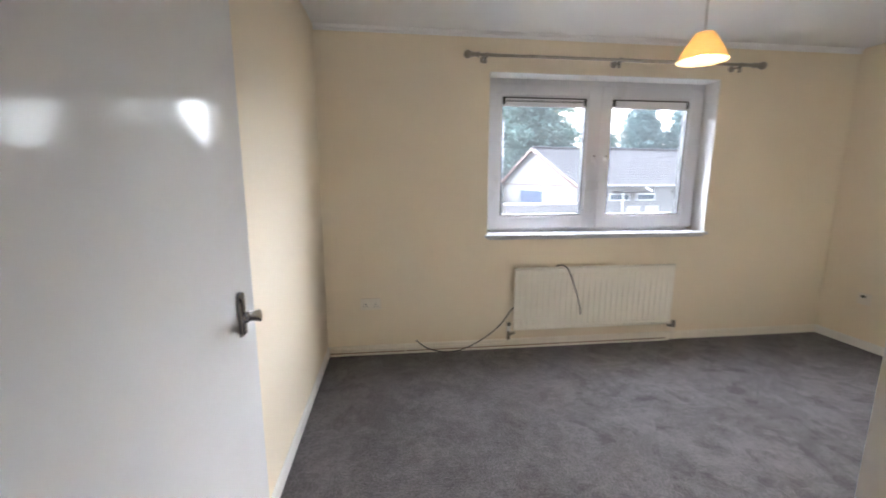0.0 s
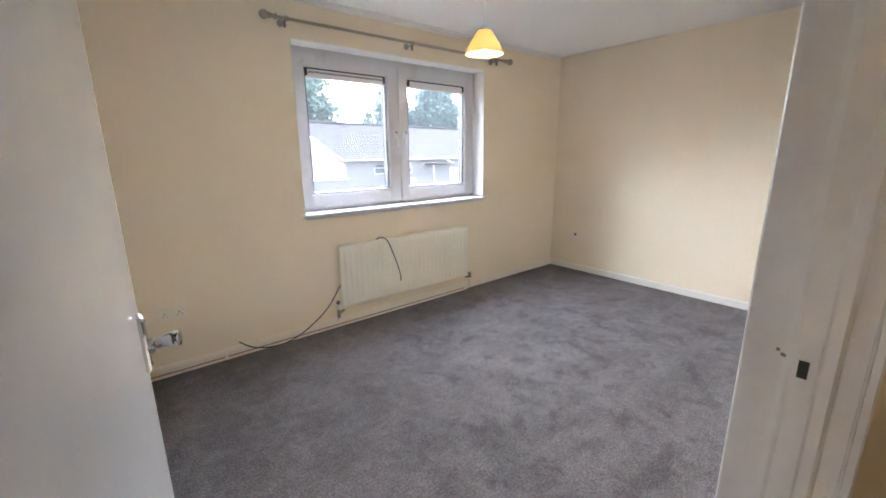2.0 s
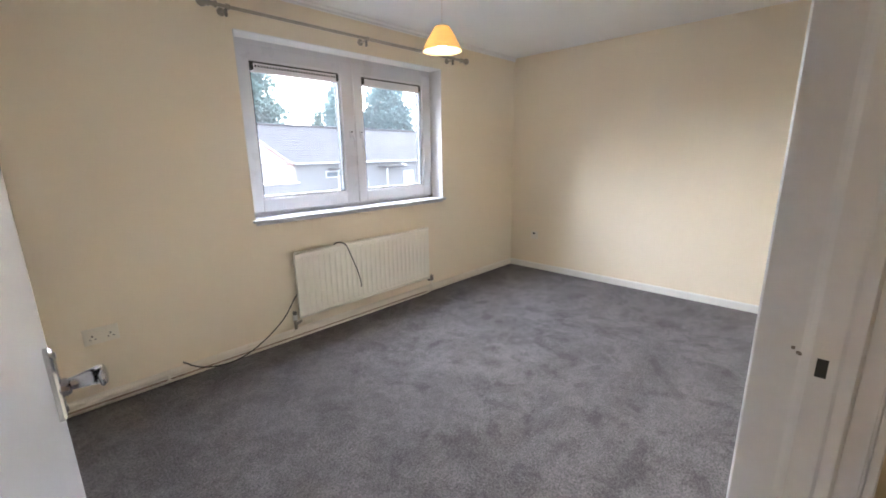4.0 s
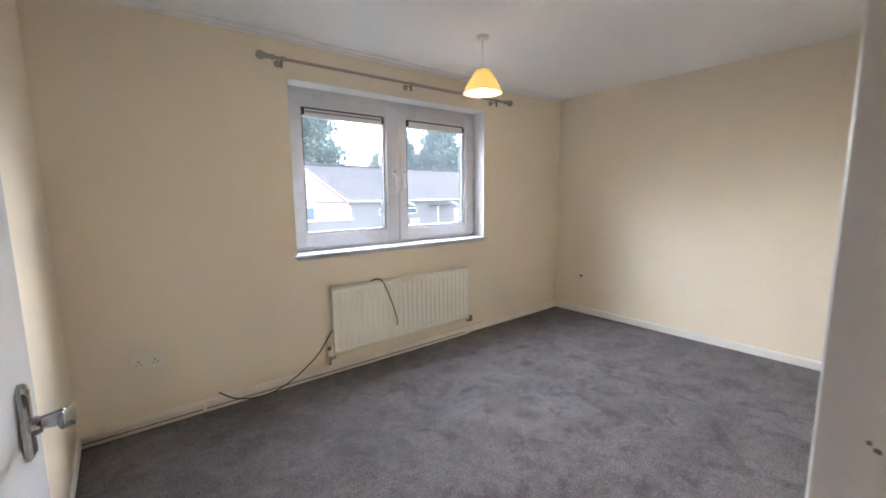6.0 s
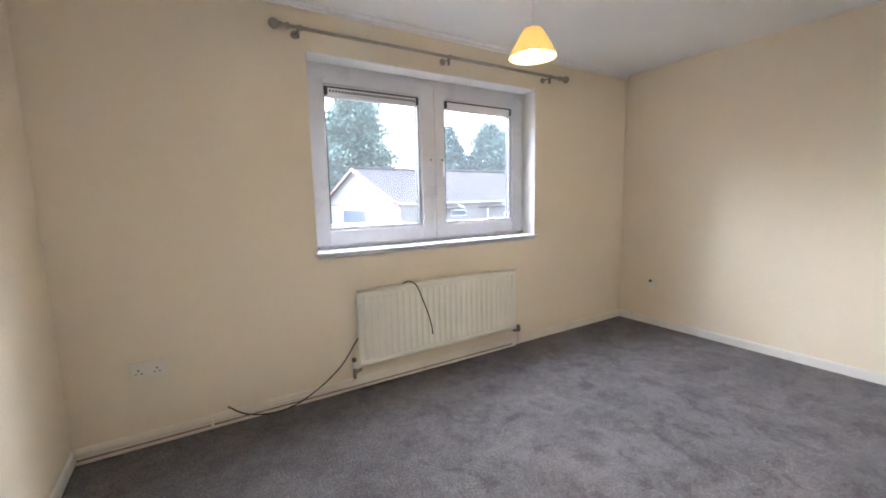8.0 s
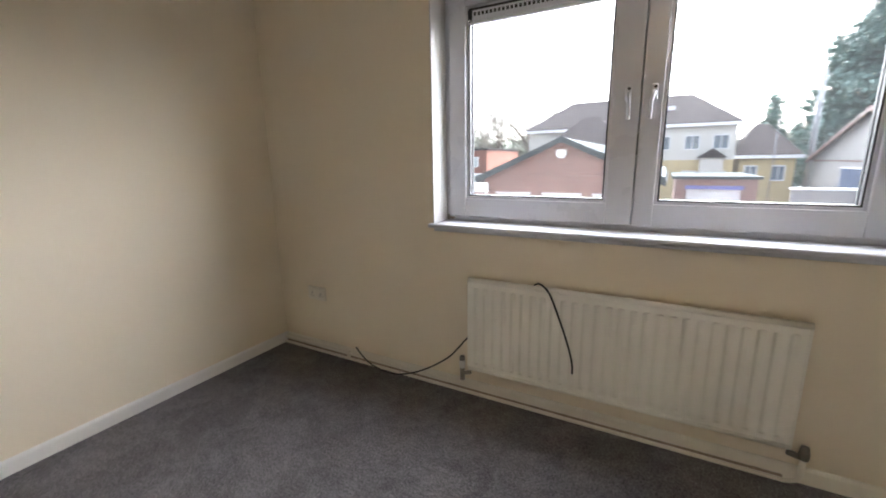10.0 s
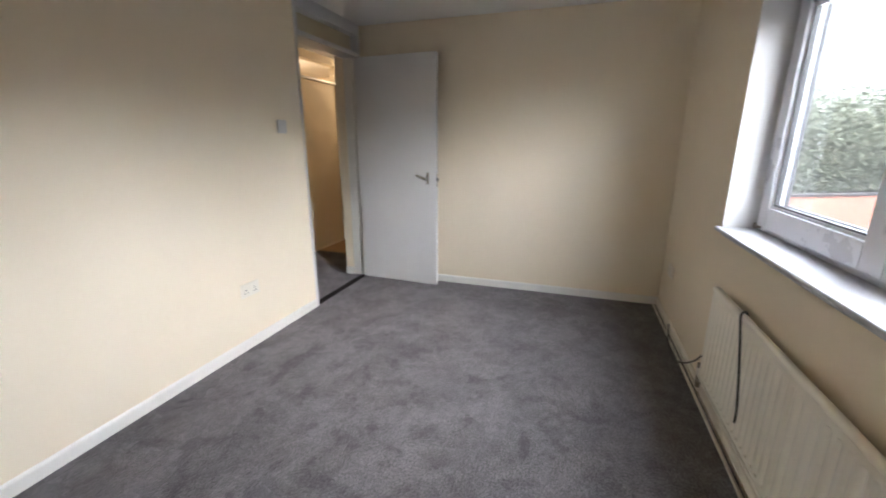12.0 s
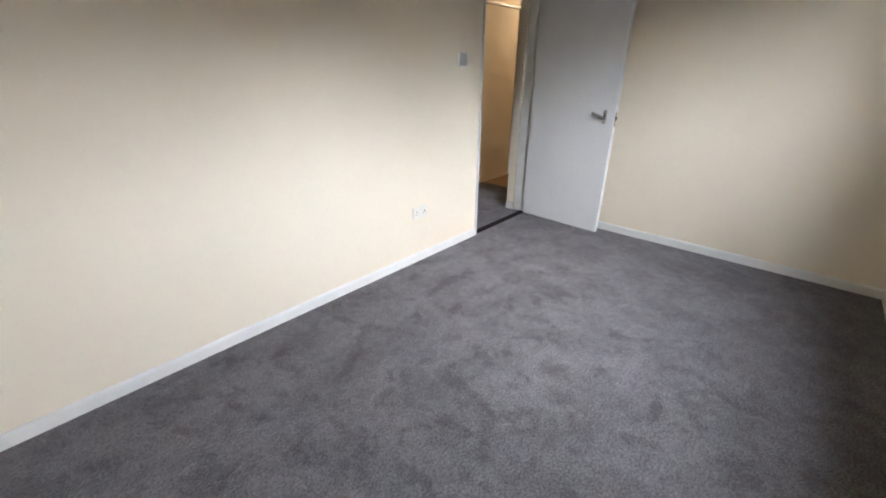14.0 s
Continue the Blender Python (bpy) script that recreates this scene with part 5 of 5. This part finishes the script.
conifer(17.3, 46.0, 18.2, 4.9, CONIFER, "tall dark green conifer behind the white hall", 3, 2.4)
conifer(36.8, 46.0, 13.9, 4.9, CONIFER_BLUE, "broad blue-green conifer behind the tiled roof", 4, 2.2)
conifer(31.4, 48.5, 13.3, 3.6, CONIFER_BLUE, "broad blue-green conifer behind the tiled roof", 5, 2.0)
conifer(28.6, 50.0, 9.6, 2.2, CONIFER, "small dark conifer behind the tiled roof", 6, 1.3, 3000)
conifer(10.5, 50.0, 9.3, 2.0, CONIFER, "small dark conifer behind the yellow house", 7, 1.0, 3000)
conifer(14.1, 49.0, 13.4, 3.0, CONIFER, "dark green conifer beside the tall one", 8, 1.1, 4000)


def bare_tree(x, y, height, seed, label, buds=900, spread=0.5, levels=6, vase=False):
    th = thing("bare_tree", (x, y, GZ), label, "tree", "bare trees")
    rng = random.Random(seed)
    bm, tips = bmesh.new(), []

    def grow(p, way, length, r, level):
        pts, heading, steps = [p], way.copy(), 4 if level < 2 else 2
        for k in range(steps):
            bend = Vector((rng.uniform(-1, 1), rng.uniform(-1, 1), rng.uniform(-0.3, 0.8)))
            heading = (heading + bend * (0.05 if level == 0 else 0.2)).normalized()
            pts.append(pts[-1] + heading * length / steps)
        tube(pts, [r * (1 - 0.62 * k / steps) for k in range(steps + 1)], bm, 7 if level == 0 else 5 if level == 1 else 3, False)
        if level >= 2:
            tips.extend(pts[1:])
        if level >= levels:
            return
        count = (9, 6, 5, 4, 4, 3)[min(level, 5)]
        for k in range(count):
            t = (0.34 if level == 0 else 0.25) + (0.66 if level == 0 else 0.75) * (k + rng.uniform(0.2, 1.0)) / count
            n = min(int(t * steps), steps - 1)
            at = pts[n].lerp(pts[n + 1], min(1.0, t * steps - n))
            around = rng.uniform(0, 2 * math.pi)
            side = Vector((math.cos(around), math.sin(around), rng.uniform(-0.1, 0.5)))
            lean = spread * (1.25 - 0.55 * t)
            if vase and level == 0:
                # steep main limbs that fan out of the upper trunk
                around = k * 2.4 + rng.uniform(-0.4, 0.4)
                rise = rng.uniform(0.7, 1.4) * (0.25 + 0.75 * k / (count - 1))
                at = pts[2].lerp(pts[-1], (k + 0.5) / count)
                grow(at, Vector((math.cos(around), math.sin(around), rise + 0.35)).normalized(), height * rng.uniform(0.34, 0.46), height * rng.uniform(0.012, 0.016), 1)
                continue
            if vase:
                side.z += 0.35
            grow(at, (heading * (1 - lean * 0.5) + side * lean).normalized(), length * rng.uniform(0.5, 0.66) * (1.12 - 0.3 * t), r * rng.uniform(0.44, 0.58) * (1.3 if vase else 1.2) * (1.0 - 0.4 * t), level + 1)

    grow(Vector((x, y, GZ)), Vector((0.02, 0, 1)), height * (0.42 if vase else 0.66), height * (0.034 if vase else 0.026), 0)
    part("limbs", bm, BARK, th)
    if buds:
        g = np.random.default_rng(seed)
        pick = np.array([tips[i] for i in g.integers(0, len(tips), buds)]) + g.normal(0, 0.14, (buds, 3)) - np.array((x, y, GZ))
        ob = new("buds", scatter_mesh("buds", pick, g.uniform(0.02, 0.05, buds), 0.6, seed))
        ob.data.materials.append(BUDS)
        ob.parent = th
    return th


bare_tree(-19.6, 23.8, 13.0, 34, "large bare tree with olive spring buds by the car park", 14000, 0.66, 6, True)
bare_tree(-17.5, 52.5, 10.9, 12, "bare winter tree behind the shops", 300, 0.72, 5)
bare_tree(-13.2, 53.0, 11.3, 15, "bare winter tree behind the brick workshop", 300, 0.72, 5)
bare_tree(-30.0, 40.5, 11.0, 13, "bare winter tree beside the shops", 300, 0.72, 5)


def foliage_band(name, x0, x1, y0, y1, low, high, count, size, material, label, seed):
    g = np.random.default_rng(seed)
    x, y = g.uniform(x0, x1, count), g.uniform(y0, y1, count)
    tops = low + (high - low) * (0.5 + 0.28 * np.sin(x * 0.31 + seed) + 0.22 * np.sin(x * 0.83 + 2 * seed) * np.sin(x * 0.17))
    z = GZ + tops * g.uniform(0, 1, count) ** 0.75 * g.uniform(0.72, 1.16, count)
    ob = new(name, scatter_mesh(name, np.stack([x, y, z], 1), g.uniform(size * 0.5, size * 1.2, count), 0.6, seed))
    ob.data.materials.append(material)
    return tagged(ob, label, "trees", kind="stuff")


foliage_band("distant_woods", -150, 120, 75, 90, 3.0, 9.0, 22000, 0.8, WOODS, "distant bare winter woods along the skyline", 21)
foliage_band("hedge", -84, -32.5, 32.2, 34.0, 2.0, 4.8, 9000, 0.32, HEDGE, "green hedge and scrub behind the brick wall", 22)
foliage_band("scrub", -90, -35.5, 34.5, 38.5, 3.6, 9.2, 19000, 0.34, BUDS, "tall olive-brown scrub behind the hedge", 24)
foliage_band("bushes", -38, -27.5, 4, 27, 4.8, 8.2, 60000, 0.13, BUSH, "hazy green scrub behind the boundary wall", 25)
foliage_band("thicket", -30.5, -25.0, 22.5, 29.5, 4.6, 8.4, 16000, 0.10, BUDS, "olive twiggy thicket around the foot of the bare tree", 26)
foliage_band("hedge_far", -34, -6, 57, 62, 5.2, 8.2, 9000, 0.5, WOODS, "green trees behind the shop parade", 23)
